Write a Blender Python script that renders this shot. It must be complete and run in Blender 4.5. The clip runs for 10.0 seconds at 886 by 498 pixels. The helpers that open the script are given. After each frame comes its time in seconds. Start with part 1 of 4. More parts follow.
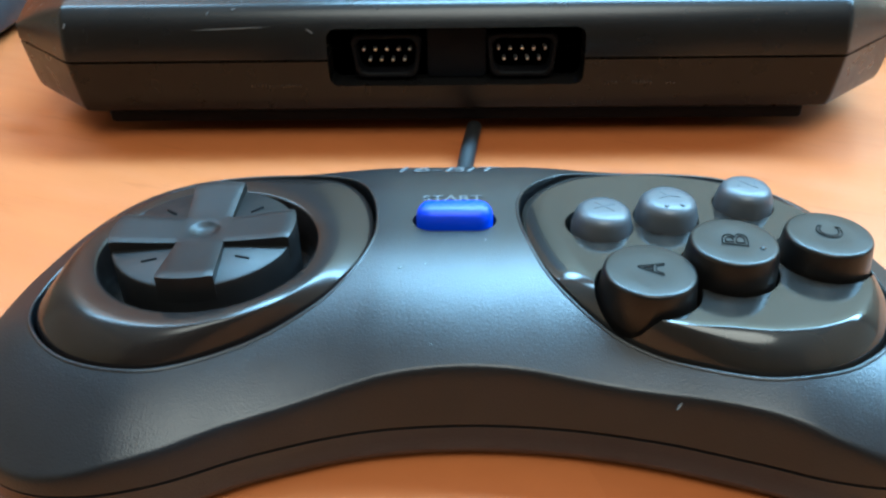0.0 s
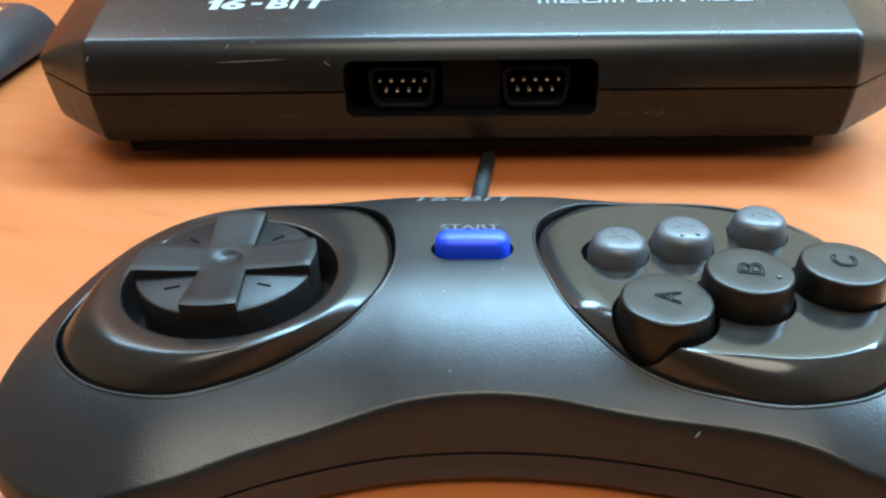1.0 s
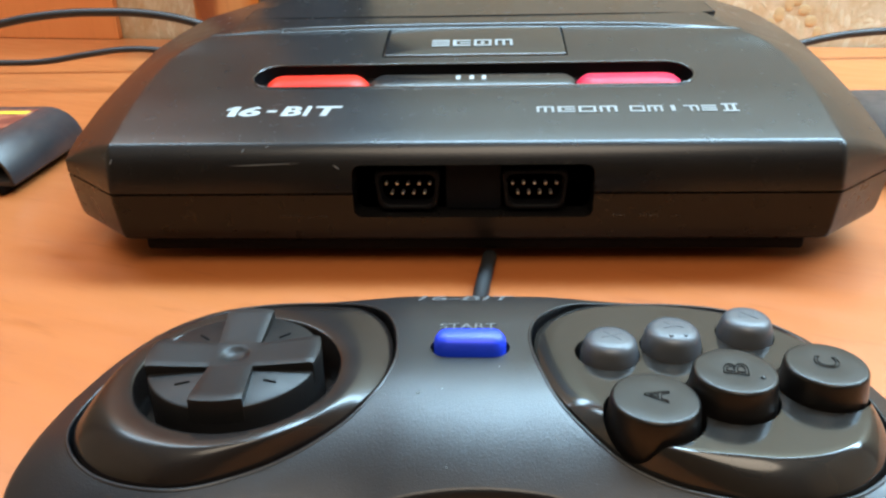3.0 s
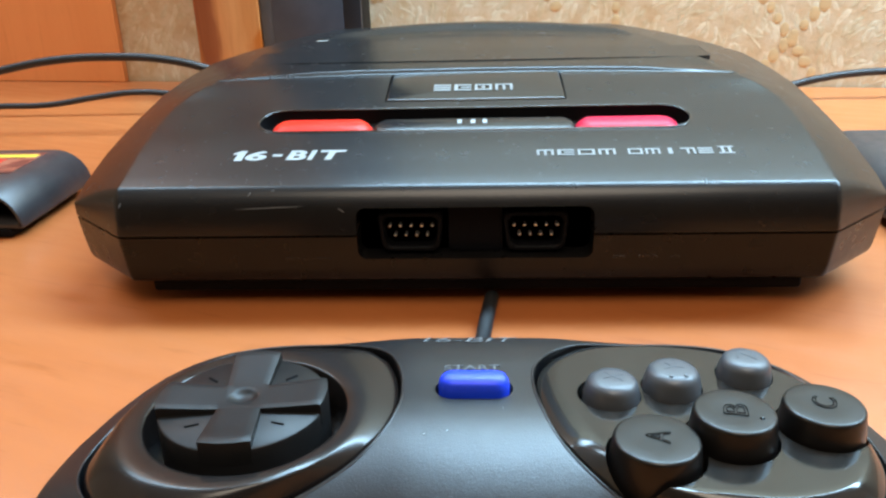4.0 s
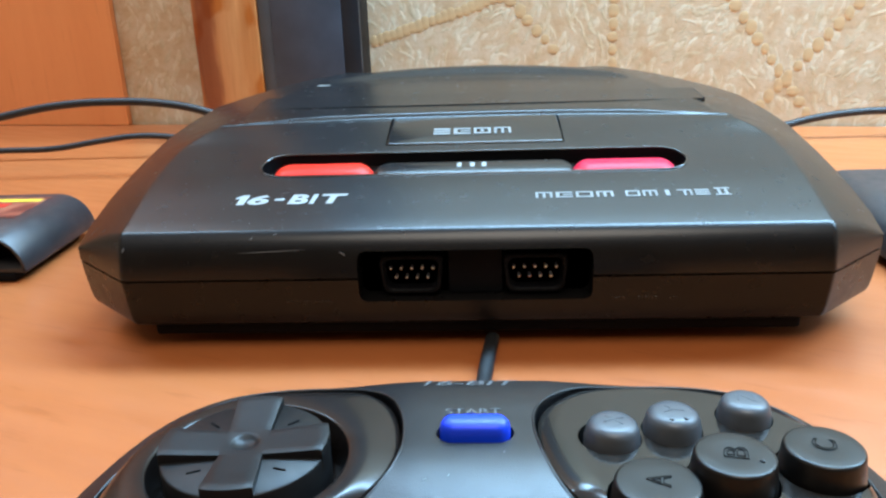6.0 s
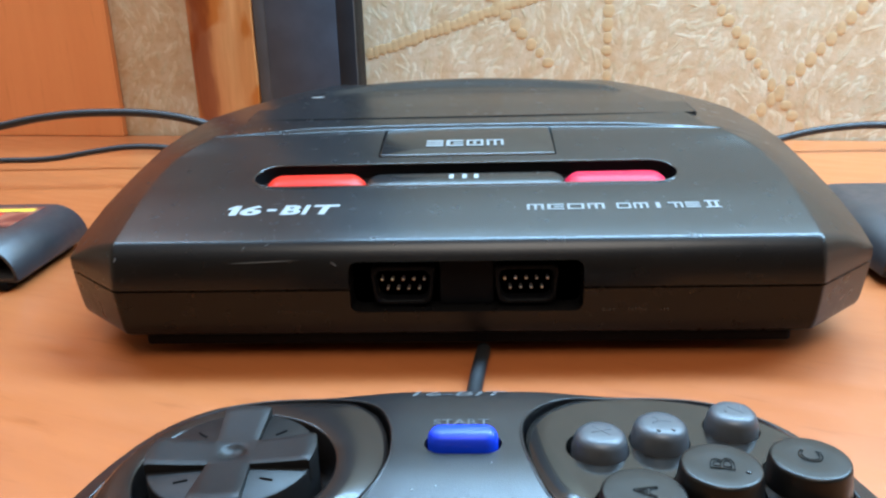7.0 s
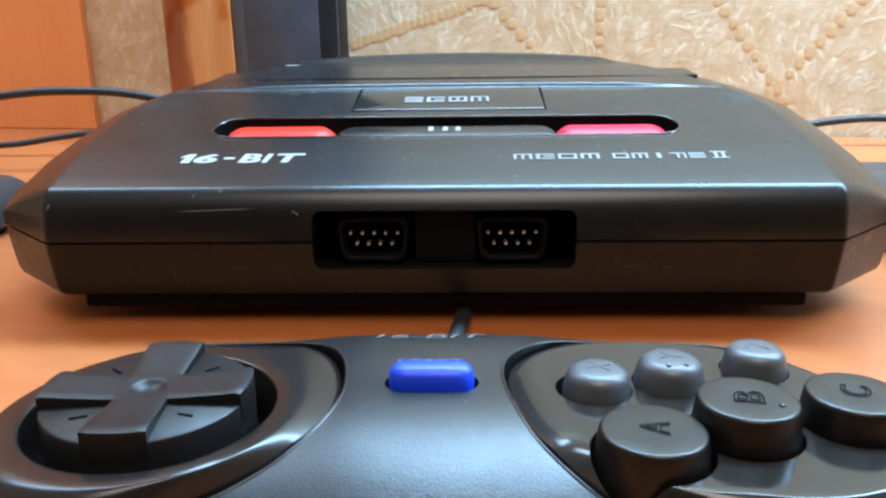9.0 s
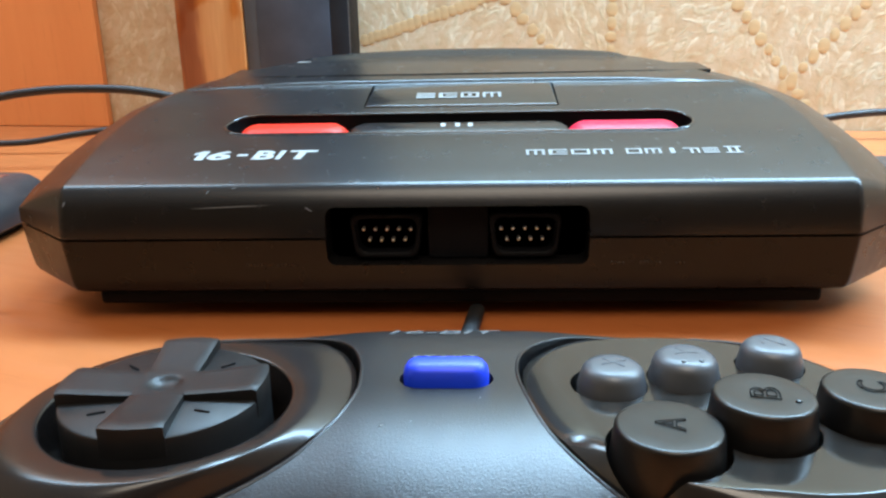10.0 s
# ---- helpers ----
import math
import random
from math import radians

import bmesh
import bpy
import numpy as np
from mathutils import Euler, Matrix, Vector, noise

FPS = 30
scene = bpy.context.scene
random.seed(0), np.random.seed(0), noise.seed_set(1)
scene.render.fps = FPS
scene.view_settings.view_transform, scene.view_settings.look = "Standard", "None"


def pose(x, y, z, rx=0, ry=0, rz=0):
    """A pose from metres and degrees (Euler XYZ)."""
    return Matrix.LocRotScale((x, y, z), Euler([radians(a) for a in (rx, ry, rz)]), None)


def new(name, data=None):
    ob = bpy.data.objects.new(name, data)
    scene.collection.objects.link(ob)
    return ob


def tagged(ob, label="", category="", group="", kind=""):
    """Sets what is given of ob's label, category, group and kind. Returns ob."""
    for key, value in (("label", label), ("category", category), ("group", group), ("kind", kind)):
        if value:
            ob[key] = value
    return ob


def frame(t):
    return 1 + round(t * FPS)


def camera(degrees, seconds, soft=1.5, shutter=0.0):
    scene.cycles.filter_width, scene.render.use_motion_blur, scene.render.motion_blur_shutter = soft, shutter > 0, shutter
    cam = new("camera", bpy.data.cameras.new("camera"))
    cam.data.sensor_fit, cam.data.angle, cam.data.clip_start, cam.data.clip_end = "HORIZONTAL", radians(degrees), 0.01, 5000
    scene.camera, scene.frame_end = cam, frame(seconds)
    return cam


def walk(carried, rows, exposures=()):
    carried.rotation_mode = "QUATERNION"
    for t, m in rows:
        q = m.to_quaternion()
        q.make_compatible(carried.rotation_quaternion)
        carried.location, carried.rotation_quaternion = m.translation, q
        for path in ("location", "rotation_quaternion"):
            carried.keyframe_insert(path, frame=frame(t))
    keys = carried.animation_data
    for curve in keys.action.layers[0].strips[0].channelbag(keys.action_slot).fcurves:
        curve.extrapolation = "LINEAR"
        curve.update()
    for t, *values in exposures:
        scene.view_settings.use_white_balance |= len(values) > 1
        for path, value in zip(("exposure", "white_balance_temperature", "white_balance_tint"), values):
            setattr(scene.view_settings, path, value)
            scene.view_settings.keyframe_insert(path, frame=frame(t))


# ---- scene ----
cam = camera(57.80, 10.0, soft=2.4)
# seconds, eye x y z in metres, yaw, pitch, roll in degrees
ROWS = [
    (0, 0.00335, -0.18133, 0.08750, 1.962, -33.495, -1.251),
    (0.5, 0.00211, -0.18206, 0.08799, 2.294, -32.507, -1.328),
    (1, 0.00186, -0.18281, 0.08840, 2.589, -31.436, -1.473),
    (1.5, 0.00182, -0.18351, 0.08914, 2.711, -30.165, -1.481),
    (2, 0.00207, -0.18503, 0.09043, 2.871, -28.618, -1.498),
    (2.5, 0.00219, -0.18583, 0.09165, 2.931, -26.915, -1.449),
    (3, 0.00385, -0.18771, 0.09265, 3.189, -24.895, -1.404),
    (4.5, 0.00325, -0.19059, 0.09593, 3.092, -21.502, -1.757),
    (5, 0.00357, -0.19080, 0.09639, 3.130, -20.763, -1.907),
    (5.5, 0.00357, -0.19100, 0.09671, 3.131, -20.105, -2.017),
    (7, 0.00496, -0.19194, 0.09655, 2.818, -18.704, -1.639),
    (7.5, 0.00674, -0.18897, 0.08750, 2.389, -18.221, -1.238),
    (8, 0.00616, -0.17937, 0.07929, 1.982, -17.760, -0.848),
    (8.5, 0.00689, -0.17587, 0.07354, 1.648, -17.198, -0.579),
    (9, 0.00704, -0.17598, 0.07173, 2.017, -16.625, -0.817),
    (9.5, 0.00685, -0.17537, 0.07100, 2.666, -16.662, -1.140),
    (10, 0.00656, -0.17606, 0.07184, 2.828, -16.915, -1.211),
]
# seconds, stops, kelvin, tint
EXPOSURES = [(0, 0.56, 5350, -6), (0.5, 0.51, 5750, -3), (1.5, 0.46, 6550, 4), (2.5, 0.40, 6900, 7), (3, 0.32, 6950, 8), (4.5, 0.24, 6500, 7),
             (5.5, 0.23, 6200, 6), (7, 0.22, 5950, 7), (8, 0.34, 5950, 7), (9, 0.39, 6100, 8), (10, 0.39, 6550, 8)]
walk(cam, [(t, pose(x, y, z, 90 + pitch, 0, yaw) @ pose(0, 0, 0, 0, 0, roll)) for t, x, y, z, yaw, pitch, roll in ROWS], EXPOSURES)

# ---- world and light ----
world = bpy.data.worlds.new("world")
scene.world = world
world.use_nodes = True
world.node_tree.nodes["Background"].inputs[0].default_value = (0.55, 0.62, 0.75, 1)
world.node_tree.nodes["Background"].inputs[1].default_value = 0.05


def area_lamp(name, size_x, size_y, power, colour, m):
    d = bpy.data.lights.new(name, "AREA")
    d.shape, d.size, d.size_y, d.energy, d.color = "RECTANGLE", size_x, size_y, power, colour
    ob = new(name, d)
    ob.matrix_world = m
    return ob


CEILING_Z = 1.75
WALL_FRAME = pose(0.16, 0.29, 0, 0, 0, -8)
# Unseen source, inferred from the blue highlights and the console's forward shadow; fixture assumed.
LAMP = WALL_FRAME @ pose(0.25, -0.095, 0.53)
area_lamp("unseen_lamp_light", 1.00, 0.12, 19.2, (0.44, 0.72, 1.0), LAMP)
# Added fill for the cabinet and left wall; no lamp known there.
LEFT_FILL = WALL_FRAME @ pose(-0.62, -0.105, 0.66)
LEFT_TILT = pose(0, 0, 0, 25)
area_lamp("unseen_lamp_light", 0.44, 0.12, 3.8, (0.50, 0.75, 1.0), LEFT_FILL @ LEFT_TILT)
# Room fill from an unseen ceiling source, placed to lift walls and handles.
CEILING_FILL = pose(0.08, -0.75, CEILING_Z)
globe = bpy.data.lights.new("unseen_ceiling_fill", "POINT")
globe.energy, globe.color, globe.shadow_soft_size = 36.0, (1.0, 0.87, 0.73), 0.42
new("unseen_ceiling_fill", globe).matrix_world = CEILING_FILL @ pose(0, 0, -0.42)
scene.view_settings.exposure = 0.0


# ---- materials ----
def material(name):
    m = bpy.data.materials.new(name)
    m.use_nodes = True
    nt = m.node_tree
    return m, nt, nt.nodes["Principled BSDF"]


def node(nt, kind, **values):
    n = nt.nodes.new(kind)
    for k, v in values.items():
        n.inputs[k].default_value = v
    return n


def ramp(nt, source, stops):
    r = nt.nodes.new("ShaderNodeValToRGB")
    e = r.color_ramp.elements
    while len(e) < len(stops):
        e.new(0.5)
    for el, (p, c) in zip(e, stops):
        el.position, el.color = p, (*c, 1)
    nt.links.new(source, r.inputs[0])
    return r.outputs[0]


def mapped(nt, scale=(1, 1, 1), turn=(0, 0, 0)):
    tc = nt.nodes.new("ShaderNodeTexCoord")
    mp = nt.nodes.new("ShaderNodeMapping")
    mp.inputs["Scale"].default_value = scale
    mp.inputs["Rotation"].default_value = turn
    nt.links.new(tc.outputs["Object"], mp.inputs[0])
    return mp.outputs[0]


def noise_node(nt, vec, scale, detail=4.0, rough=0.55, distortion=0.0):
    n = node(nt, "ShaderNodeTexNoise", Scale=scale, Detail=detail, Roughness=rough, Distortion=distortion)
    nt.links.new(vec, n.inputs["Vector"])
    return n.outputs["Fac"]


def bump(nt, p, height, strength, distance):
    b = node(nt, "ShaderNodeBump", Strength=strength, Distance=distance)
    nt.links.new(height, b.inputs["Height"])
    nt.links.new(b.outputs[0], p.inputs["Normal"])
    return b


def plastic(name, colour, rough, grain=0.0, grain_scale=4000.0, spread=0.06, dust=0.0):
    """Moulded plastic: base colour with a slight mottle, uneven gloss, fine moulded grain and a little dust."""
    m, nt, p = material(name)
    vec = mapped(nt)
    big = noise_node(nt, vec, 60.0, 3.0)
    dark = [c * 0.82 for c in colour]
    light = [min(1, c * 1.15) for c in colour]
    col = ramp(nt, big, [(0.3, dark), (0.7, light)])
    if dust:
        specks = noise_node(nt, vec, 2200.0, 2.0, 0.7)
        mask = ramp(nt, specks, [(0.73, (0, 0, 0)), (0.80, (dust, dust, dust))])
        mix = nt.nodes.new("ShaderNodeMix")
        mix.data_type = "RGBA"
        nt.links.new(mask, mix.inputs["Factor"])
        nt.links.new(col, mix.inputs["A"])
        mix.inputs["B"].default_value = (0.35, 0.34, 0.33, 1)
        col = mix.outputs["Result"]
    nt.links.new(col, p.inputs["Base Color"])
    fine = noise_node(nt, vec, 220.0, 5.0, 0.65)
    rr = ramp(nt, fine, [(0.25, (rough - spread,) * 3), (0.75, (rough + spread,) * 3)])
    nt.links.new(rr, p.inputs["Roughness"])
    p.inputs["IOR"].default_value = 1.53
    if grain:
        g = noise_node(nt, vec, grain_scale, 2.0, 0.5)
        bump(nt, p, g, grain, 0.0001)
    return m


SHELL = plastic("grained_black_plastic", (0.0085, 0.0092, 0.0110), 0.31, grain=0.42, grain_scale=3900.0, spread=0.03, dust=0.10)
SHELL.node_tree.nodes["Principled BSDF"].inputs["IOR"].default_value = 1.47
CASE = plastic("satin_black_plastic", (0.0085, 0.0082, 0.0084), 0.265, grain=0.05, grain_scale=3000.0, spread=0.015, dust=0.06)
LOWER_CASE = plastic("matt_black_base_plastic", (0.0058, 0.0054, 0.0054), 0.30, grain=0.06, grain_scale=3000.0, dust=0.08)
LOWER_CASE.node_tree.nodes["Principled BSDF"].inputs["IOR"].default_value = 1.32
CASE.node_tree.nodes["Principled BSDF"].inputs["IOR"].default_value = 1.40
GLOSS = plastic("glossy_black_plastic", (0.0115, 0.0092, 0.0085), 0.225, spread=0.03, dust=0.12)
GLOSS.node_tree.nodes["Principled BSDF"].inputs["IOR"].default_value = 1.43
PANEL = plastic("smooth_black_panel_plastic", (0.016, 0.015, 0.014), 0.125, spread=0.02, dust=0.1)
PANEL.node_tree.nodes["Principled BSDF"].inputs["IOR"].default_value = 1.49
KEY_BLACK = plastic("black_key_plastic", (0.0058, 0.0051, 0.0048), 0.33, grain=0.025, grain_scale=2600.0, dust=0.2)
DISC_BLACK = plastic("matt_black_disc_plastic", (0.0088, 0.0084, 0.0086), 0.42, grain=0.1, grain_scale=2600.0, dust=0.2)
DISC_BLACK.node_tree.nodes["Principled BSDF"].inputs["IOR"].default_value = 1.37
KEY_BLACK.node_tree.nodes["Principled BSDF"].inputs["IOR"].default_value = 1.44
KEY_GREY = plastic("grey_key_plastic", (0.062, 0.069, 0.080), 0.38, grain=0.08, grain_scale=2600.0)
BLUE = plastic("blue_key_plastic", (0.003, 0.045, 0.78), 0.46, spread=0.04)
RED = plastic("red_key_plastic", (0.66, 0.024, 0.011), 0.34, spread=0.04)
PINK = plastic("crimson_key_plastic", (0.62, 0.014, 0.050), 0.34, spread=0.04)
for soft_plastic in (RED, PINK):
    soft_plastic.node_tree.nodes["Principled BSDF"].inputs["Specular IOR Level"].default_value = 0.16
DARK = plastic("matt_black_plastic", (0.0046, 0.0046, 0.0056), 0.5)
DARK.node_tree.nodes["Principled BSDF"].inputs["Specular IOR Level"].default_value = 0.06
RUBBER = plastic("black_cable_sheath", (0.009, 0.009, 0.010), 0.5)
CART = plastic("dark_grey_cartridge_plastic", (0.024, 0.0228, 0.025), 0.40, grain=0.15, grain_scale=3000.0)
LETTER_GREY = plastic("engraved_grey_plastic", (0.055, 0.06, 0.068), 0.5)
INK = plastic("white_print", (0.27, 0.29, 0.29), 0.6)
INK_DIM = plastic("pale_grey_print", (0.18, 0.185, 0.18), 0.6)
INK_GREY = plastic("grey_print", (0.095, 0.105, 0.115), 0.5)
SCRATCH = plastic("scratched_plastic", (0.10, 0.10, 0.10), 0.6)
BOX_DARK = plastic("dark_navy_side_strip", (0.014, 0.019, 0.027), 0.45)
BOX_GREY = plastic("warm_dark_grey_paint", (0.070, 0.072, 0.078), 0.5)
BOX_BLUE = plastic("dark_blue_grey_paint", (0.058, 0.074, 0.104), 0.45, grain=0.1, grain_scale=1500.0)
PLASTER = plastic("white_ceiling_paint", (0.74, 0.77, 0.80), 0.8)
# Unseen walls: south darkened against haze, sides paled as bounce for the pad.
DIM_PAPER = plastic("darkened_unseen_wall", (0.11, 0.085, 0.06), 0.7)
SIDE_PAPER = plastic("bounce_side_wall", (0.72, 0.62, 0.48), 0.7)
FLOOR = plastic("brown_floor_covering", (0.12, 0.07, 0.04), 0.5)


def metal(name, colour, rough):
    m, nt, p = material(name)
    p.inputs["Base Color"].default_value = (*colour, 1)
    p.inputs["Metallic"].default_value = 1.0
    f = noise_node(nt, mapped(nt), 300.0)
    nt.links.new(ramp(nt, f, [(0.3, (rough - 0.05,) * 3), (0.7, (rough + 0.08,) * 3)]), p.inputs["Roughness"])
    return m


BADGE = plastic("satin_black_badge_plastic", (0.0075, 0.0075, 0.0078), 0.20, spread=0.02, dust=0.06)
PIN_METAL = metal("nickel_pin", (0.86, 0.86, 0.85), 0.4)


def wood(name, tones, along, rough, coat=0.3, stretch=14.0, size=9.0, pore=1.0, slant=0.0, figure=0.0):
    """Wood-print laminate: long grain along one axis, turned by slant, tongues of figure with one crisp edge, short pores and a satin coat."""
    m, nt, p = material(name)
    axis = "xyz".index(along)

    def grain_space(k):
        s = [1 / (size * stretch * k)] * 3
        s[axis] = 1 / (size * k)
        tc = nt.nodes.new("ShaderNodeTexCoord")
        mp = nt.nodes.new("ShaderNodeMapping")
        mp.vector_type = "TEXTURE"
        mp.inputs["Scale"].default_value = s
        mp.inputs["Rotation"].default_value = (0, 0, slant)
        nt.links.new(tc.outputs["Object"], mp.inputs[0])
        return mp.outputs[0]

    def math_node(op, a, b):
        n = node(nt, "ShaderNodeMath")
        n.operation = op
        nt.links.new(a, n.inputs[0])
        if isinstance(b, float):
            n.inputs[1].default_value = b
        else:
            nt.links.new(b, n.inputs[1])
        return n.outputs[0]

    def tinted(col, tint, amount):
        mix = nt.nodes.new("ShaderNodeMix")
        mix.data_type, mix.blend_type = "RGBA", "MULTIPLY"
        mix.inputs["Factor"].default_value = amount
        nt.links.new(col, mix.inputs["A"])
        nt.links.new(tint, mix.inputs["B"])
        return mix.outputs["Result"]

    streak = noise_node(nt, grain_space(1.0), 0.35, 6.0, 0.62, 0.8)
    soft = noise_node(nt, grain_space(0.3), 0.3, 3.0, 0.5, 0.4)
    col = ramp(nt, math_node("MULTIPLY", math_node("ADD", streak, soft), 0.5), [(0.34, tones[0]), (0.5, tones[1]), (0.66, tones[2])])
    if figure:
        rings = math_node("FRACT", math_node("MULTIPLY", noise_node(nt, grain_space(0.25), 0.25, 2.0, 0.4, 0.4), 5.0), 0.0)
        col = tinted(col, ramp(nt, rings, [(0.0, (0.88, 0.84, 0.78)), (0.5, (0.95, 0.93, 0.90)), (1.0, (1, 1, 1))]), figure)
    pores = ramp(nt, noise_node(nt, grain_space(2.2), 1.6, 3.0, 0.6), [(0.60, (1, 1, 1)), (0.72, (0.80, 0.74, 0.66))])
    col = tinted(col, pores, pore)
    nt.links.new(col, p.inputs["Base Color"])
    fine = noise_node(nt, grain_space(1.0), 3.0, 4.0)
    nt.links.new(ramp(nt, fine, [(0.3, (rough - 0.05,) * 3), (0.7, (rough + 0.07,) * 3)]), p.inputs["Roughness"])
    p.inputs["Coat Weight"].default_value = coat
    p.inputs["Coat Roughness"].default_value = 0.22
    bump(nt, p, fine, 0.05, 0.0002)
    return m


TABLE_WOOD = wood("alder_laminate", [(0.355, 0.099, 0.026), (0.405, 0.121, 0.034), (0.45, 0.145, 0.044)], "x", 0.36, stretch=7.0, pore=0.75, slant=-0.38, figure=0.42)
CABINET_WOOD = wood("alder_cabinet_laminate", [(0.82, 0.315, 0.11), (0.86, 0.345, 0.125), (0.89, 0.375, 0.14)], "z", 0.4, pore=0.3)


def pine(name, x0, x1):
    """Varnished pine between two faces: a dark stained vein at one side, pale heart, orange knots."""
    m, nt, p = material(name)
    vec = mapped(nt)
    sep = nt.nodes.new("ShaderNodeSeparateXYZ")
    nt.links.new(vec, sep.inputs[0])
    across = node(nt, "ShaderNodeMapRange", **{"From Min": x0, "From Max": x1})
    nt.links.new(sep.outputs["X"], across.inputs["Value"])
    wander = noise_node(nt, mapped(nt, (1, 1, 0.5)), 45.0, 3.0, 0.5, 0.6)
    add = node(nt, "ShaderNodeMath")
    add.operation = "MULTIPLY_ADD"
    add.inputs[1].default_value = 0.45
    nt.links.new(wander, add.inputs[0])
    nt.links.new(across.outputs[0], add.inputs[2])
    heart = ramp(nt, add.outputs[0], [(0.22, (0.50, 0.20, 0.065)), (0.32, (0.28, 0.085, 0.036)), (0.48, (0.34, 0.115, 0.05)), (0.57, (0.64, 0.30, 0.12)), (0.88, (0.70, 0.36, 0.145)), (1.0, (0.60, 0.26, 0.085))])
    knots = ramp(nt, noise_node(nt, mapped(nt, (1.0, 1.0, 0.55)), 62.0, 2.0, 0.4), [(0.51, (1, 1, 1)), (0.58, (0.84, 0.58, 0.28))])
    grain = ramp(nt, noise_node(nt, mapped(nt, (1, 1, 0.06)), 420.0, 3.0, 0.6), [(0.3, (0.86, 0.80, 0.74)), (0.7, (1, 1, 1))])
    col = heart
    for tint in (knots, grain):
        mix = nt.nodes.new("ShaderNodeMix")
        mix.data_type, mix.blend_type = "RGBA", "MULTIPLY"
        mix.inputs["Factor"].default_value = 1.0
        nt.links.new(col, mix.inputs["A"])
        nt.links.new(tint, mix.inputs["B"])
        col = mix.outputs["Result"]
    nt.links.new(col, p.inputs["Base Color"])
    p.inputs["Roughness"].default_value = 0.35
    p.inputs["Coat Weight"].default_value = 0.3
    return m


POST_WOOD = pine("varnished_pine", -0.1574, -0.1204)


def wallpaper(name, stops):
    """Cream embossed paper: tan hollows and pale ridges, each ridge with a tone of its own, blotched at a larger scale."""
    m, nt, p = material(name)
    vec = mapped(nt)
    fine = noise_node(nt, vec, 260.0, 4.0, 0.6, 0.4)
    geo = nt.nodes.new("ShaderNodeNewGeometry")
    add = node(nt, "ShaderNodeMath")
    add.operation = "MULTIPLY_ADD"
    add.inputs[1].default_value = 0.55
    nt.links.new(geo.outputs["Random Per Island"], add.inputs[0])
    nt.links.new(fine, add.inputs[2])
    col = ramp(nt, add.outputs[0], stops)
    for scale, tone in ((13.0, (0.95, 0.88, 0.79)), (75.0, (0.90, 0.80, 0.69))):
        tint = ramp(nt, noise_node(nt, vec, scale, 3.0), [(0.36, tone), (0.62, (1, 1, 1))])
        mix = nt.nodes.new("ShaderNodeMix")
        mix.data_type, mix.blend_type = "RGBA", "MULTIPLY"
        mix.inputs["Factor"].default_value = 1.0
        nt.links.new(col, mix.inputs["A"])
        nt.links.new(tint, mix.inputs["B"])
        col = mix.outputs["Result"]
    nt.links.new(col, p.inputs["Base Color"])
    p.inputs["Roughness"].default_value = 0.7
    bump(nt, p, fine, 0.35, 0.0006)
    return m


WALLPAPER = wallpaper("embossed_cream_wallpaper", [(0.35, (0.46, 0.335, 0.20)), (0.75, (0.54, 0.415, 0.265)), (1.05, (0.605, 0.48, 0.33))])
STRAW = wallpaper("raised_cream_straw_relief", [(0.35, (0.525, 0.43, 0.285)), (0.75, (0.62, 0.53, 0.375)), (1.05, (0.675, 0.59, 0.44))])
BEAD = plastic("ochre_print_beads", (0.55, 0.36, 0.175), 0.8, spread=0.03)


# ---- building helpers ----
def add_mesh(name, data, mat=None, smooth=None):
    if isinstance(data, bmesh.types.BMesh):
        me = bpy.data.meshes.new(name)
        data.normal_update()
        data.to_mesh(me)
        data.free()
    else:
        me = data
    if mat:
        me.materials.clear()
        me.materials.append(mat)
    if smooth is not None:
        for f in me.polygons:
            f.use_smooth = True
        me.set_sharp_from_angle(angle=radians(smooth))
    return new(name, me)


def part(name, data, mat, parent, label="", smooth=35, m=None):
    """One mesh under a thing or under one of its parts; places are given in the thing's own frame."""
    ob = add_mesh(name, data, mat, smooth)
    ob.parent = parent
    if m is not None:
        ob.matrix_basis = m
    return tagged(ob, label)


def thing(name, label, category, at=None, group=""):
    ob = new(name)
    ob.empty_display_size = 0.01
    if at is not None:
        ob.matrix_basis = at
    return tagged(ob, label, category, group)


def box_bm(x0, x1, y0, y1, z0, z1, bevel=0.0, segments=3, edges="all"):
    bm = bmesh.new()
    bmesh.ops.create_cube(bm, size=1.0)
    for v in bm.verts:
        v.co = Vector((x0 + (v.co.x + 0.5) * (x1 - x0), y0 + (v.co.y + 0.5) * (y1 - y0), z0 + (v.co.z + 0.5) * (z1 - z0)))
    if bevel:
        chosen = [e for e in bm.edges if edges == "all" or abs((e.verts[0].co - e.verts[1].co)["xyz".index(edges)]) > 1e-9]
        bmesh.ops.bevel(bm, geom=chosen, offset=bevel, segments=segments, profile=0.5, affect="EDGES")
    return bm


def lathe_bm(profile, n=64, centre=(0, 0), closed_top=True, closed_bottom=True):
    """A turned body from (radius, height) pairs, bottom to top."""
    bm = bmesh.new()
    rings = []
    for r, z in profile:
        rings.append([bm.verts.new((centre[0] + r * math.cos(2 * math.pi * i / n), centre[1] + r * math.sin(2 * math.pi * i / n), z)) for i in range(n)])
    for a, b in zip(rings, rings[1:]):
        for i in range(n):
            bm.faces.new((a[i], a[(i + 1) % n], b[(i + 1) % n], b[i]))
    if closed_bottom:
        bm.faces.new(rings[0][::-1])
    if closed_top:
        bm.faces.new(rings[-1])
    return bm


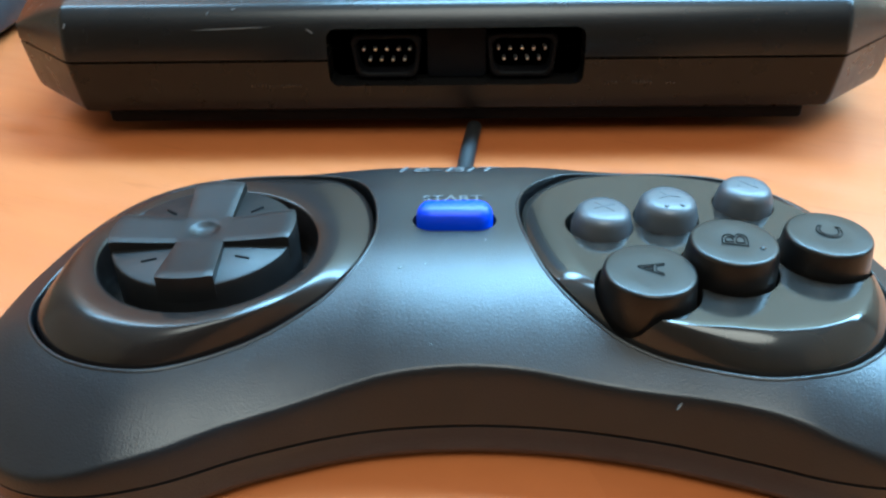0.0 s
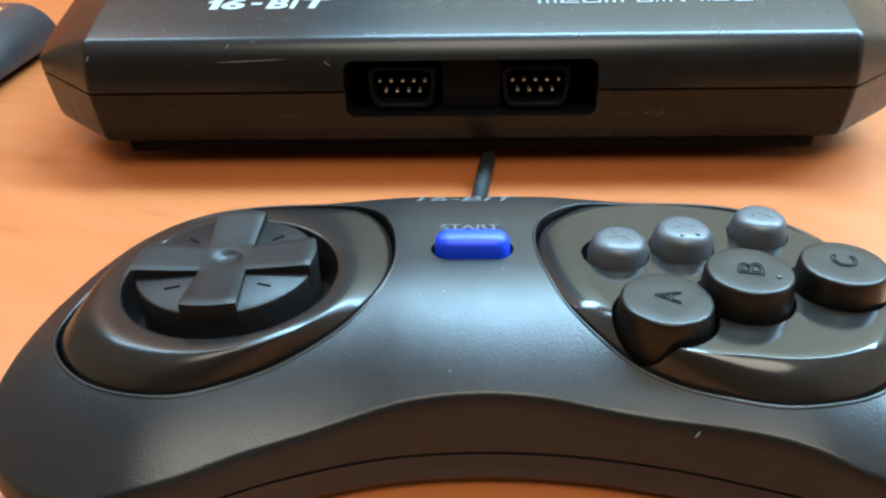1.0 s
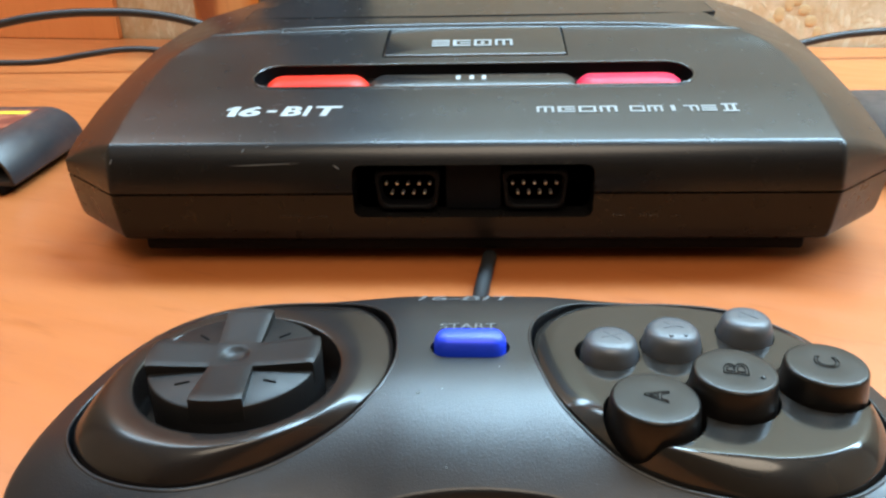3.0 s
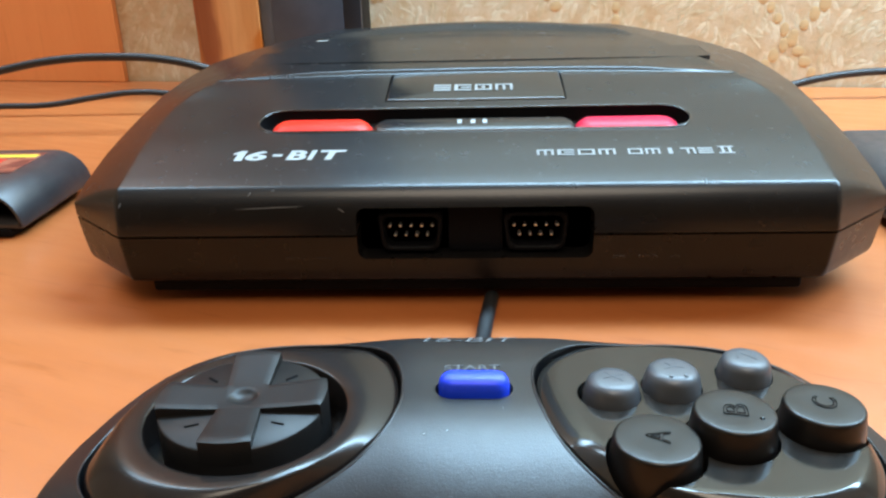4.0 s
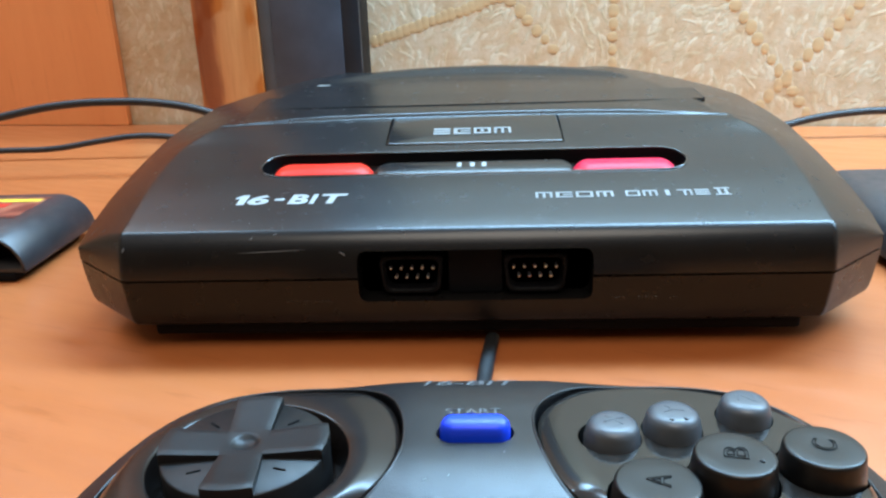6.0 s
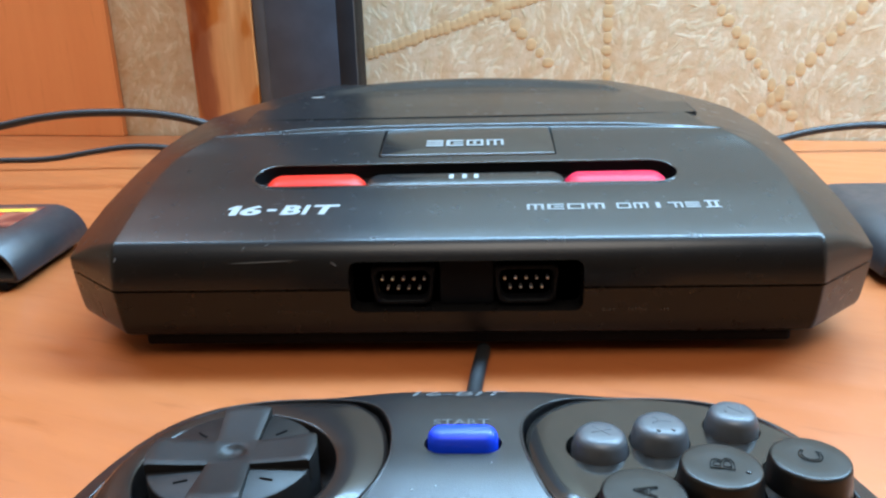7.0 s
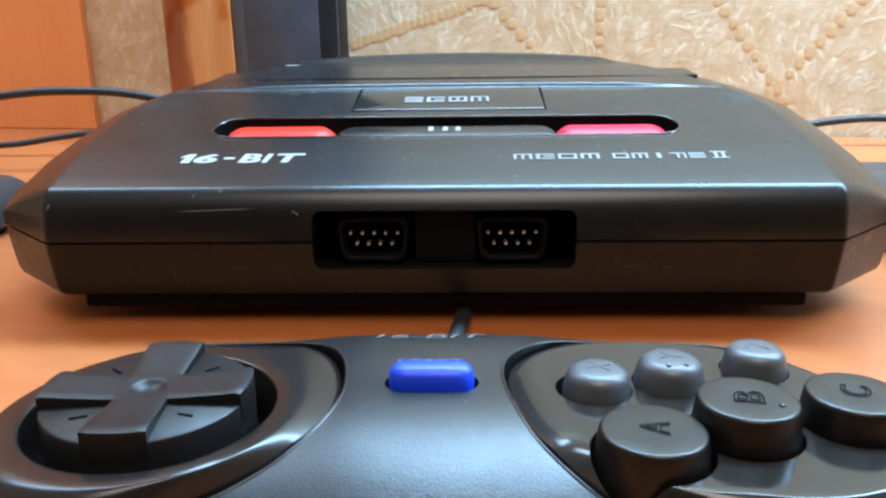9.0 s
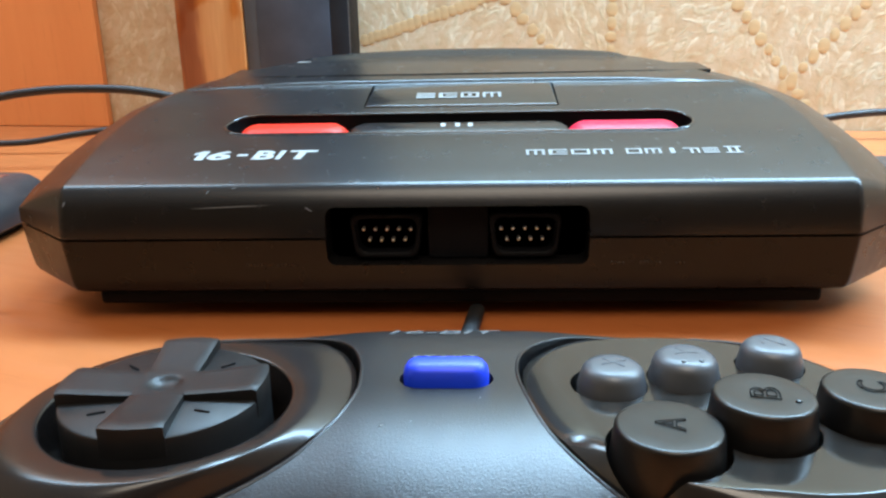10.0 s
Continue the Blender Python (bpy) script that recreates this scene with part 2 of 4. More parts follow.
def rings_bm(rings, cap_first=True, cap_last=True):
    """A skin over closed rings of equal length."""
    bm = bmesh.new()
    vs = [[bm.verts.new(p) for p in ring] for ring in rings]
    n = len(vs[0])
    for a, b in zip(vs, vs[1:]):
        for i in range(n):
            bm.faces.new((a[i], a[(i + 1) % n], b[(i + 1) % n], b[i]))
    if cap_first:
        bm.faces.new(vs[0][::-1])
    if cap_last:
        bm.faces.new(vs[-1])
    bmesh.ops.recalc_face_normals(bm, faces=bm.faces)
    return bm


def smooth_loop(points, n):
    """A closed smooth curve through a few plan points, as n evenly spaced points."""
    pts = [Vector((*p, 0)) for p in points]
    k = len(pts)
    fine = []
    for i in range(k):
        a, b, c, d = pts[i - 1], pts[i], pts[(i + 1) % k], pts[(i + 2) % k]
        for s in range(40):
            t = s / 40
            fine.append(0.5 * ((2 * b) + (c - a) * t + (2 * a - 5 * b + 4 * c - d) * t * t + (3 * b - a - 3 * c + d) * t ** 3))
    arc = [0.0]
    for p, q in zip(fine, fine[1:] + fine[:1]):
        arc.append(arc[-1] + (q - p).length)
    out, j = [], 0
    for i in range(n):
        want = arc[-1] * i / n
        while arc[j + 1] < want:
            j += 1
        f = (want - arc[j]) / max(arc[j + 1] - arc[j], 1e-12)
        out.append(fine[j].lerp(fine[(j + 1) % len(fine)], f).to_2d())
    return out


def inset_loop(loop, d):
    """The closed loop (counter-clockwise) moved inwards by d."""
    n = len(loop)
    out = []
    for i in range(n):
        t = (loop[(i + 1) % n] - loop[i - 1]).normalized()
        out.append(loop[i] + Vector((-t.y, t.x)) * d)
    return out


def capsule(x0, x1, y0, y1, n=16):
    """A plan loop with round ends, counter-clockwise."""
    r = (y1 - y0) / 2
    cy = (y0 + y1) / 2
    a = [Vector((x1 - r + r * math.cos(t), cy + r * math.sin(t))) for t in np.linspace(-math.pi / 2, math.pi / 2, n)]
    b = [Vector((x0 + r + r * math.cos(t), cy + r * math.sin(t))) for t in np.linspace(math.pi / 2, 1.5 * math.pi, n)]
    return a + b


def cut(ob, cutters):
    """Takes the cutter bodies out of a closed body."""
    tools = []
    for c in cutters:
        t = add_mesh("tool", c)
        mod = ob.modifiers.new("cut", "BOOLEAN")
        mod.operation, mod.solver, mod.object = "DIFFERENCE", "EXACT", t
        tools.append(t)
    bpy.context.view_layer.update()
    dg = bpy.context.evaluated_depsgraph_get()
    me = bpy.data.meshes.new_from_object(ob.evaluated_get(dg))
    ob.modifiers.clear()
    old = ob.data
    ob.data = me
    bpy.data.meshes.remove(old)
    for t in tools:
        d = t.data
        bpy.data.objects.remove(t)
        bpy.data.meshes.remove(d)
    for f in me.polygons:
        f.use_smooth = True
    me.set_sharp_from_angle(angle=radians(28))
    return ob


def tube_mesh(points, radius, name, resolution=6):
    """A round cable along a smooth line."""
    cu = bpy.data.curves.new(name, "CURVE")
    cu.dimensions, cu.bevel_depth, cu.bevel_resolution, cu.resolution_u, cu.use_fill_caps = "3D", radius, resolution, 10, True
    sp = cu.splines.new("BEZIER")
    sp.bezier_points.add(len(points) - 1)
    for bp, p in zip(sp.bezier_points, points):
        bp.co, bp.handle_left_type, bp.handle_right_type = p, "AUTO", "AUTO"
    ob = new(name, cu)
    bpy.context.view_layer.update()
    me = bpy.data.meshes.new_from_object(ob.evaluated_get(bpy.context.evaluated_depsgraph_get()))
    bpy.data.objects.remove(ob)
    bpy.data.curves.remove(cu)
    return me


def text_mesh(text, width, height, thick=0.00012, shear=0.0, bold=0.0):
    """Built-in lettering as a thin mesh, fitted to a width and height, its middle at the origin."""
    cu = bpy.data.curves.new("letters", "FONT")
    cu.body, cu.align_x, cu.align_y, cu.extrude, cu.bevel_depth, cu.bevel_resolution, cu.shear = text, "CENTER", "CENTER", 0.01, bold, 0, shear
    ob = new("letters", cu)
    bpy.context.view_layer.update()
    me = bpy.data.meshes.new_from_object(ob.evaluated_get(bpy.context.evaluated_depsgraph_get()))
    bpy.data.objects.remove(ob)
    bpy.data.curves.remove(cu)
    co = np.array([v.co for v in me.vertices])
    lo, hi = co.min(0), co.max(0)
    mid = (lo + hi) / 2
    k = (width / (hi[0] - lo[0]), height / (hi[1] - lo[1]), thick / (hi[2] - lo[2]))
    for v in me.vertices:
        v.co = Vector([(v.co[i] - mid[i]) * k[i] for i in range(3)])
    return me


def outline_mesh(text, width, height, line):
    """The outlines of built-in letters as a thin raised line, its middle at the origin."""
    cu = bpy.data.curves.new("letters", "FONT")
    cu.body, cu.align_x, cu.align_y, cu.fill_mode, cu.bevel_depth, cu.bevel_resolution = text, "CENTER", "CENTER", "NONE", 0.016, 0
    ob = new("letters", cu)
    bpy.context.view_layer.update()
    me = bpy.data.meshes.new_from_object(ob.evaluated_get(bpy.context.evaluated_depsgraph_get()))
    bpy.data.objects.remove(ob)
    bpy.data.curves.remove(cu)
    co = np.array([v.co for v in me.vertices])
    lo, hi = co.min(0), co.max(0)
    k = (width / (hi[0] - lo[0]), height / (hi[1] - lo[1]), line / (hi[2] - lo[2]))
    for v in me.vertices:
        v.co = Vector([(v.co[i] - (lo[i] + hi[i]) / 2) * k[i] for i in range(3)])
    return me


def step(a, b, x):
    t = min(1.0, max(0.0, (x - a) / (b - a)))
    return t * t * (3 - 2 * t)


# ---- the room ----
def slab(name, x0, x1, y0, y1, z0, z1, mat, bevel=0.0, m=None):
    ob = add_mesh(name, box_bm(x0, x1, y0, y1, z0, z1, bevel), mat, 30)
    if m is not None:
        ob.matrix_basis = m
    return tagged(ob, kind="structure")


FLOOR_Z = -0.74
slab("floor", -1.7, 1.7, -2.3, 0.9, FLOOR_Z - 0.1, FLOOR_Z, FLOOR)
slab("ceiling", -1.7, 1.7, -2.3, 0.9, CEILING_Z, CEILING_Z + 0.1, PLASTER)
north = slab("wall_north", -1.95, 1.6, 0.0, 0.12, FLOOR_Z, CEILING_Z, WALLPAPER, m=WALL_FRAME)
slab("wall_west", -1.7, -1.6, -2.2, 0.53, FLOOR_Z, CEILING_Z, SIDE_PAPER)
slab("wall_east", 1.6, 1.7, -2.2, 0.08, FLOOR_Z, CEILING_Z, SIDE_PAPER)
slab("wall_south", -1.7, 1.7, -2.3, -2.2, FLOOR_Z, CEILING_Z, DIM_PAPER)


def straw_mesh(seed, x0, x1, z0, z1, count):
    """Short bowed ridges of the wall covering, thrown over one another like chopped straw, in patches that lie one way."""
    rng = np.random.default_rng(seed)
    verts, faces = [], []
    across = ((-1.0, 0.0), (-0.62, 0.75), (0.0, 1.0), (0.62, 0.75), (1.0, 0.0))
    for _ in range(count):
        cx, cz = rng.uniform(x0, x1), rng.uniform(z0, z1)
        lie = 1.2 + 1.5 * noise.noise(Vector((cx * 16, cz * 16, 3.0))) + rng.normal(0, 0.38)
        length, half, high, bow = rng.uniform(0.006, 0.017), rng.uniform(0.0011, 0.0028), rng.uniform(0.00008, 0.00020), rng.normal(0, 0.28)
        first = len(verts)
        for s in (-1.0, -0.72, -0.25, 0.25, 0.72, 1.0):
            taper = math.sqrt(max(0.02, 1 - s * s))
            a = lie + bow * s
            px, pz = cx + math.cos(a) * length * s / 2, cz + math.sin(a) * length * s / 2
            for u, h in across:
                verts.append((px - math.sin(a) * half * u * taper, 0.0001 - high * h * taper, pz + math.cos(a) * half * u * taper))
        for r in range(5):
            for c in range(4):
                k = first + r * 5 + c
                faces.append((k, k + 1, k + 6, k + 5))
    me = bpy.data.meshes.new("straw_relief")
    me.from_pydata(verts, [], faces)
    me.update()
    return me


tagged(part("straw_relief", straw_mesh(5, -0.41, 0.40, -0.01, 0.22, 9000), STRAW, north, smooth=80), kind="stuff")

# ochre bead chains printed and embossed on the wallpaper
random.seed(3)
bead_mesh = None
for (ax, az), (bx, bz) in (((-0.2247, 0.0522), (-0.06, 0.1039)), ((-0.1600, 0.0967), (-0.1138, 0.0460)), ((-0.0789, 0.1200), (-0.0794, 0.0300)),
                           ((-0.0420, 0.1106), (0.0330, 0.0082)), ((0.0780, 0.0977), (0.0020, 0.0061)), ((-0.1452, 0.0771), (-0.1452, 0.13)), ((0.1500, 0.12), (0.1503, 0.02))):
    n = int(math.hypot(bx - ax, bz - az) / (0.0043 if ax < -0.2 else 0.0074))
    for k in range(n + 1):
        f = k / n
        if bead_mesh is None:
            bm = bmesh.new()
            bmesh.ops.create_uvsphere(bm, u_segments=10, v_segments=6, radius=1.0)
            for v in bm.verts:
                v.co = Vector((v.co.x * 0.0032, v.co.y * 0.00019, v.co.z * 0.0036))
            first = part("bead", bm, BEAD, north, smooth=60)
            bead_mesh = first.data
        else:
            first = new("bead", bead_mesh)
            first.parent = north
        first.matrix_basis = Matrix.Translation((ax + (bx - ax) * f + random.gauss(0, 0.0002), -0.0001, az + (bz - az) * f + random.gauss(0, 0.0002))) @ Matrix.Diagonal((random.uniform(0.75, 1.2), 1, random.uniform(0.8, 1.2), 1))

fill_lamp = thing("unseen_ceiling_lamp", "unseen white ceiling lamp, added as room fill, on a short stem", "lamp", CEILING_FILL)
part("rose", lathe_bm([(0.05, -0.03), (0.06, -0.012), (0.062, -0.001)], 32), PLASTER, fill_lamp)
part("stem", lathe_bm([(0.006, -0.18), (0.006, -0.028)], 16), PLASTER, fill_lamp)


def unseen_wall_lamp(at, half, tilt, deep, reach):
    """A flat lamp out of sight, its housing assumed, level or tilted towards the wall, on a short bracket."""
    ob = thing("unseen_wall_lamp", "long white lamp out of sight above the table, added for light", "lamp", at, "lamps above the table")
    part("housing", box_bm(-half, half, -deep, deep, 0.004, 0.035, 0.006), PLASTER, ob, m=tilt)
    part("bracket", box_bm(-0.05, 0.05, reach - 0.04, reach - 0.0005, 0.038, 0.052, 0.003), PLASTER, ob)
    part("stem", box_bm(-0.02, 0.02, reach - 0.04, reach - 0.025, 0.030, 0.0375, 0.002), PLASTER, ob)
    return ob


unseen_wall_lamp(LAMP, 0.52, pose(0, 0, 0), 0.085, 0.095)
# housing for the added fill on the left
unseen_wall_lamp(LEFT_FILL, 0.24, LEFT_TILT, 0.085, 0.105)


def tabletop_bm():
    bm = bmesh.new()
    back = [WALL_FRAME @ Vector((x, -0.002, 0)) for x in (-0.92, 0.60)]
    plan = [(-0.75, -0.36), (0.75, -0.36), (back[1].x, back[1].y), (back[0].x, back[0].y)]
    rings = [[(x, y, z) for x, y in plan] for z in (-0.026, 0.0)]
    return rings_bm(rings)


table = thing("table", "orange alder wood-laminate table top with satin sheen", "table", pose(0, 0, 0))
part("tabletop", tabletop_bm(), TABLE_WOOD, table)
for lx, ly in ((-0.7, -0.31), (0.7, -0.31), (-0.7, 0.20), (0.7, 0.16)):
    part("leg", box_bm(lx - 0.025, lx + 0.025, ly - 0.025, ly + 0.025, FLOOR_Z, -0.0265, 0.003), TABLE_WOOD, table)

# ---- the console ----
SEAM, FRONT_Y = 0.0215, -0.0018
PROFILE = [(-0.0018, 0.0217), (-0.0016, 0.0240), (-0.0012, 0.0262), (-0.0007, 0.0280), (-0.0001, 0.0295), (0.0006, 0.0308), (0.0013, 0.0318), (0.0020, 0.0325), (0.0027, 0.03298), (0.0032, 0.03325),
           (0.0035, 0.03337), (0.0094, 0.0350), (0.0132, 0.0361), (0.0176, 0.0373), (0.023, 0.03885), (0.029, 0.0402), (0.035, 0.0414), (0.0405, 0.0424), (0.05, 0.0446),
           (0.058, 0.0461), (0.066, 0.0475), (0.0728, 0.0484), (0.0743, 0.0486), (0.0748, 0.0489), (0.0752, 0.0494), (0.0756, 0.0498), (0.0761, 0.0500), (0.0768, 0.0501), (0.082, 0.0504), (0.09, 0.0508),
           (0.10, 0.0514), (0.115, 0.0518), (0.13, 0.0518), (0.15, 0.0515), (0.17, 0.0510), (0.19, 0.0495), (0.200, 0.0480), (0.205, 0.0450), (0.208, 0.0400), (0.209, 0.030)]


def top_z(y):
    return float(np.interp(y, [p[0] for p in PROFILE], [p[1] for p in PROFILE]))


def slope_at(y):
    return math.degrees(math.atan((top_z(y + 0.004) - top_z(y - 0.004)) / 0.008))


def side_z(y):
    return float(np.interp(y, [0.016, 0.024, 0.042, 0.065, 0.091, 0.119, 0.15, 0.19, 0.209], [0.0250, 0.0282, 0.0328, 0.0366, 0.0400, 0.0412, 0.0414, 0.039, 0.030]))


def crease_x(y):
    return float(np.interp(y, [0, 0.045, 0.0588, 0.0738, 0.0826, 0.10, 0.13, 0.17, 0.209], [0.0905, 0.0912, 0.0878, 0.0825, 0.0775, 0.072, 0.066, 0.062, 0.06]))


def console_upper():
    bm = bmesh.new()
    grid = []
    for y, z in PROFILE:
        xc = crease_x(y)
        yo = 0.016 + max(y, 0) * 0.6 if y < 0.04 else y
        if y > 0.19:
            yo = 0.19 + (y - 0.19) * 0.6
        zo = min(z, side_z(yo))
        sweep = step(0.052, 0.0742, y) * (1 - step(0.082, 0.115, y))
        across = [-xc + 0.0005] + list(np.linspace(-xc + 0.0012, xc - 0.0012, 41)) + [xc - 0.0005]
        fall = 0.0012 * step(0.0742, 0.0768, y) * (1 - step(0.079, 0.090, y))
        inner = [(x, y - 0.0085 * sweep * abs(x / 0.078) ** 2.5, z - fall * step(0.050, xc, abs(x))) for x in across]
        y, z = inner[-1][1:]
        outer = []
        for f in (0.025, 0.06, 0.25, 0.5, 0.75, 0.93, 1.0):
            g = f
            outer.append((xc + (0.110 - xc) * f, y + (yo - y) * f, z + (zo - z) * g - 0.0009 * math.sin(math.pi * f) * (1 if z > 0.03 else 0) * -1))
        corner, a, b = Vector((xc, y, z)), Vector(inner[-1]), Vector(outer[0])
        outer.insert(0, tuple(0.25 * a + 0.5 * corner + 0.25 * b))
        left = [(-x, yy, zz) for x, yy, zz in outer[::-1]]
        grid.append([bm.verts.new(p) for p in left + inner + outer])
    for a, b in zip(grid, grid[1:]):
        for i in range(len(a) - 1):
            bm.faces.new((a[i], a[i + 1], b[i + 1], b[i]))
    loop = grid[0] + [r[-1] for r in grid[1:]] + grid[-1][-2::-1] + [r[0] for r in grid[-2:0:-1]]
    low = [bm.verts.new((v.co.x, v.co.y, SEAM + 0.0001)) for v in loop]
    for i in range(len(loop)):
        j = (i + 1) % len(loop)
        bm.faces.new((loop[i], low[i], low[j], loop[j]))
    bm.faces.new(low[::-1])
    bmesh.ops.recalc_face_normals(bm, faces=bm.faces)
    return bm


def body_outline(d):
    w, y0, sx, sy = 0.0905 - d * 0.4, d + FRONT_Y, 0.110 - d, 0.016 + d * 0.4
    run = Vector((sx - w, sy - y0)).normalized() * 0.0015
    round_corner = [(w - 0.0012, y0), (w - 0.0005, y0), (w - 0.0005 * 0.25 + run.x * 0.1, y0 + run.y * 0.1), (w + run.x * 0.4, y0 + run.y * 0.4), (w + run.x, y0 + run.y)]
    pts = [(-x, y) for x, y in round_corner[::-1]] + round_corner + [(sx, sy), (sx, 0.190), (0.095 - d, 0.207 - d), (-0.095 + d, 0.207 - d), (-sx, 0.190), (-sx, sy)]
    return pts


def console_lower():
    rings = []
    for d, z in ((0.0012, SEAM + 0.00005), (0.0012, SEAM - 0.0004), (0.0001, SEAM - 0.0005), (0.0006, 0.0165), (0.0012, 0.0120), (0.0016, 0.0098), (0.0022, 0.0085), (0.0034, 0.0077), (0.006, 0.0073)):
        rings.append([(x, y, z) for x, y in body_outline(d)])
    return rings_bm(rings)


console = thing("game_console", "black plastic game console with red buttons and two front ports", "game console", pose(0, 0, 0))
upper = part("upper_shell", console_upper(), CASE, console, smooth=28)
lower = part("lower_shell", console_lower(), LOWER_CASE, console, smooth=28)


def xz_prism(loop, y0, y1):
    """A body with an outline in x and z, between two depths."""
    return rings_bm([[(p.x, y0, p.y) for p in loop], [(p.x, y1, p.y) for p in loop]])


def rounded_rect(x0, x1, y0, y1, r, n=6):
    out = []
    for cx, cy, a in ((x1 - r, y0 + r, -90), (x1 - r, y1 - r, 0), (x0 + r, y1 - r, 90), (x0 + r, y0 + r, 180)):
        out += [Vector((cx + r * math.cos(radians(a + 90 * i / n)), cy + r * math.sin(radians(a + 90 * i / n)))) for i in range(n + 1)]
    return out


PORT = (-0.0288, 0.0310, 0.0147, 0.0284)
port_tool = lambda: xz_prism(rounded_rect(*PORT, 0.0022), -0.01, 0.0062)
SLOT_Y = (0.0302, 0.0452)


def tilted(loop, z_off0, z_off1):
    """A body over a plan loop whose two ends follow the top of the console."""
    return rings_bm([[(p.x, p.y, top_z(p.y) + z_off0) for p in loop], [(p.x, p.y, top_z(p.y) + z_off1) for p in loop]])


slot_loop = capsule(-0.0616, 0.0622, *SLOT_Y)
badge_loop = rounded_rect(-0.0262, 0.0286, 0.0498, 0.0740, 0.0008)
cut(upper, [port_tool(), tilted(slot_loop, -0.0042, 0.004), rings_bm([[(p.x, p.y, top_z(p.y) - 0.0012) for p in badge_loop], [(p.x, p.y, 0.056) for p in badge_loop]])])
cut(lower, [port_tool()])
for mesh_owner, mat in ((upper, CASE), (lower, LOWER_CASE)):
    mesh_owner.data.materials.clear()
    mesh_owner.data.materials.append(mat)

part("base_plinth", box_bm(-0.086, 0.086, 0.0034, 0.19, 0.0037, 0.0074, 0.0010), DARK, console)
for fx, fy in ((-0.07, 0.045), (0.07, 0.045), (-0.07, 0.165), (0.07, 0.165)):
    part("foot", lathe_bm([(0.0055, 0.0003), (0.006, 0.0008), (0.006, 0.0052)], 24, (fx, fy)), RUBBER, console)

# power and reset slot
part("slot_floor", tilted(inset_loop(slot_loop, -0.0002), -0.0048, -0.0041), GLOSS, console)


def slot_rim_bm(r=0.00045, n=8):
    """A thin moulded lip that runs round the slot."""
    tan = [(slot_loop[(i + 1) % len(slot_loop)] - slot_loop[i - 1]).normalized() for i in range(len(slot_loop))]
    rings = []
    for k in range(n):
        a = 2 * math.pi * k / n
        rings.append([(p.x + t.y * r * math.cos(a), p.y - t.x * r * math.cos(a), top_z(p.y) - 0.00006 + r * math.sin(a)) for p, t in zip(slot_loop, tan)])
    return rings_bm(rings + rings[:1], False, False)


inner_wall = inset_loop(slot_loop, 0.00012)
# Matt black skin added over the slot wall to hide red reflections.
part("slot_blackout", rings_bm([[(p.x, p.y, top_z(p.y) + dz) for p in lp] for lp, dz in ((slot_loop, -0.0040), (slot_loop, -0.0002), (inner_wall, -0.0002), (inner_wall, -0.0040))], False, False), DARK, console, smooth=60)
part("slot_rim", slot_rim_bm(), PANEL, console, smooth=80)


def loft_bm(loop, y0, y1, sink, rise, levels):
    """A bar over a plan loop that follows the slope of the top, its edges rounded in steps."""
    mid = (y0 + y1) / 2
    rings = []
    for d, h in levels:
        rings.append([(p.x, p.y, top_z(mid) + (p.y - mid) * 0.2 - sink + h * rise) for p in inset_loop(loop, d)])
    return rings_bm(rings)


def end_shape(x, y0, y1, kind, n=10):
    """The right end of a bar seen from above, bottom to top: round, or drawn to a point."""
    r, cy = (y1 - y0) / 2, (y0 + y1) / 2
    if kind == "round":
        return [Vector((x - r + r * math.cos(t), cy + r * math.sin(t))) for t in np.linspace(-math.pi / 2, math.pi / 2, n)]
    return [Vector((x - r * (0.65 * (1.0 - abs(math.cos(t)) ** 0.75) + 0.35 * abs(math.sin(t))), cy + r * math.sin(t))) for t in np.linspace(-math.pi / 2, math.pi / 2, n)]


def bar_loop(x0, x1, y0, y1, left, right):
    west = [Vector((x0 + x1 - p.x, p.y)) for p in end_shape(x1, y0, y1, left)][::-1]
    return end_shape(x1, y0, y1, right) + west


BUTTON = ((0.0, -1.6), (0.0, 0.0), (0.0003, 0.25), (0.0009, 0.52), (0.0017, 0.75), (0.0027, 0.92), (0.0038, 1.0))
part("centre_bar", loft_bm(bar_loop(-0.0284, 0.0302, 0.0308, 0.0405, "point", "point"), 0.0308, 0.0405, 0.0019, 0.0016, ((0.0, -1.5), (0.0, 0.0), (0.0004, 0.5), (0.0010, 0.8), (0.0018, 1.0))), CASE, console)
part("power_button", loft_bm(bar_loop(-0.0576, -0.0280, 0.0304, 0.0408, "round", "point"), 0.0304, 0.0408, 0.0021, 0.0024, BUTTON), RED, console, "bright red rounded power switch")
part("reset_button", loft_bm(bar_loop(0.0292, 0.0586, 0.0304, 0.0402, "point", "round"), 0.0304, 0.0402, 0.0021, 0.0024, BUTTON), PINK, console, "crimson rounded reset button")
for bx0, bx1, by0, by1, left, right in ((-0.0582, -0.0274, 0.0301, 0.0413, "round", "point"), (0.0286, 0.0592, 0.0301, 0.0407, "point", "round")):
    part("button_collar", loft_bm(bar_loop(bx0, bx1, by0, by1, left, right), by0, by1, 0.0024, 0.0016, ((0.0, -1.4), (0.0, -0.1), (0.0001, 0.03), (0.0004, 0.05))), GLOSS, console)
for k, bx in enumerate((-0.0032, 0.0006, 0.0040)):
    mark = box_bm(-0.00065, 0.00065, -0.0015, 0.0012, 0, 0.0001)
    part("print_mark", mark, INK, console, "small pale printed marks", m=pose(bx, 0.0366, top_z(0.03565) - 0.00008, 11.3))

# badge plate with a plain block emblem
badge_edge = rounded_rect(-0.0257, 0.0281, 0.0503, 0.0738, 0.0008)
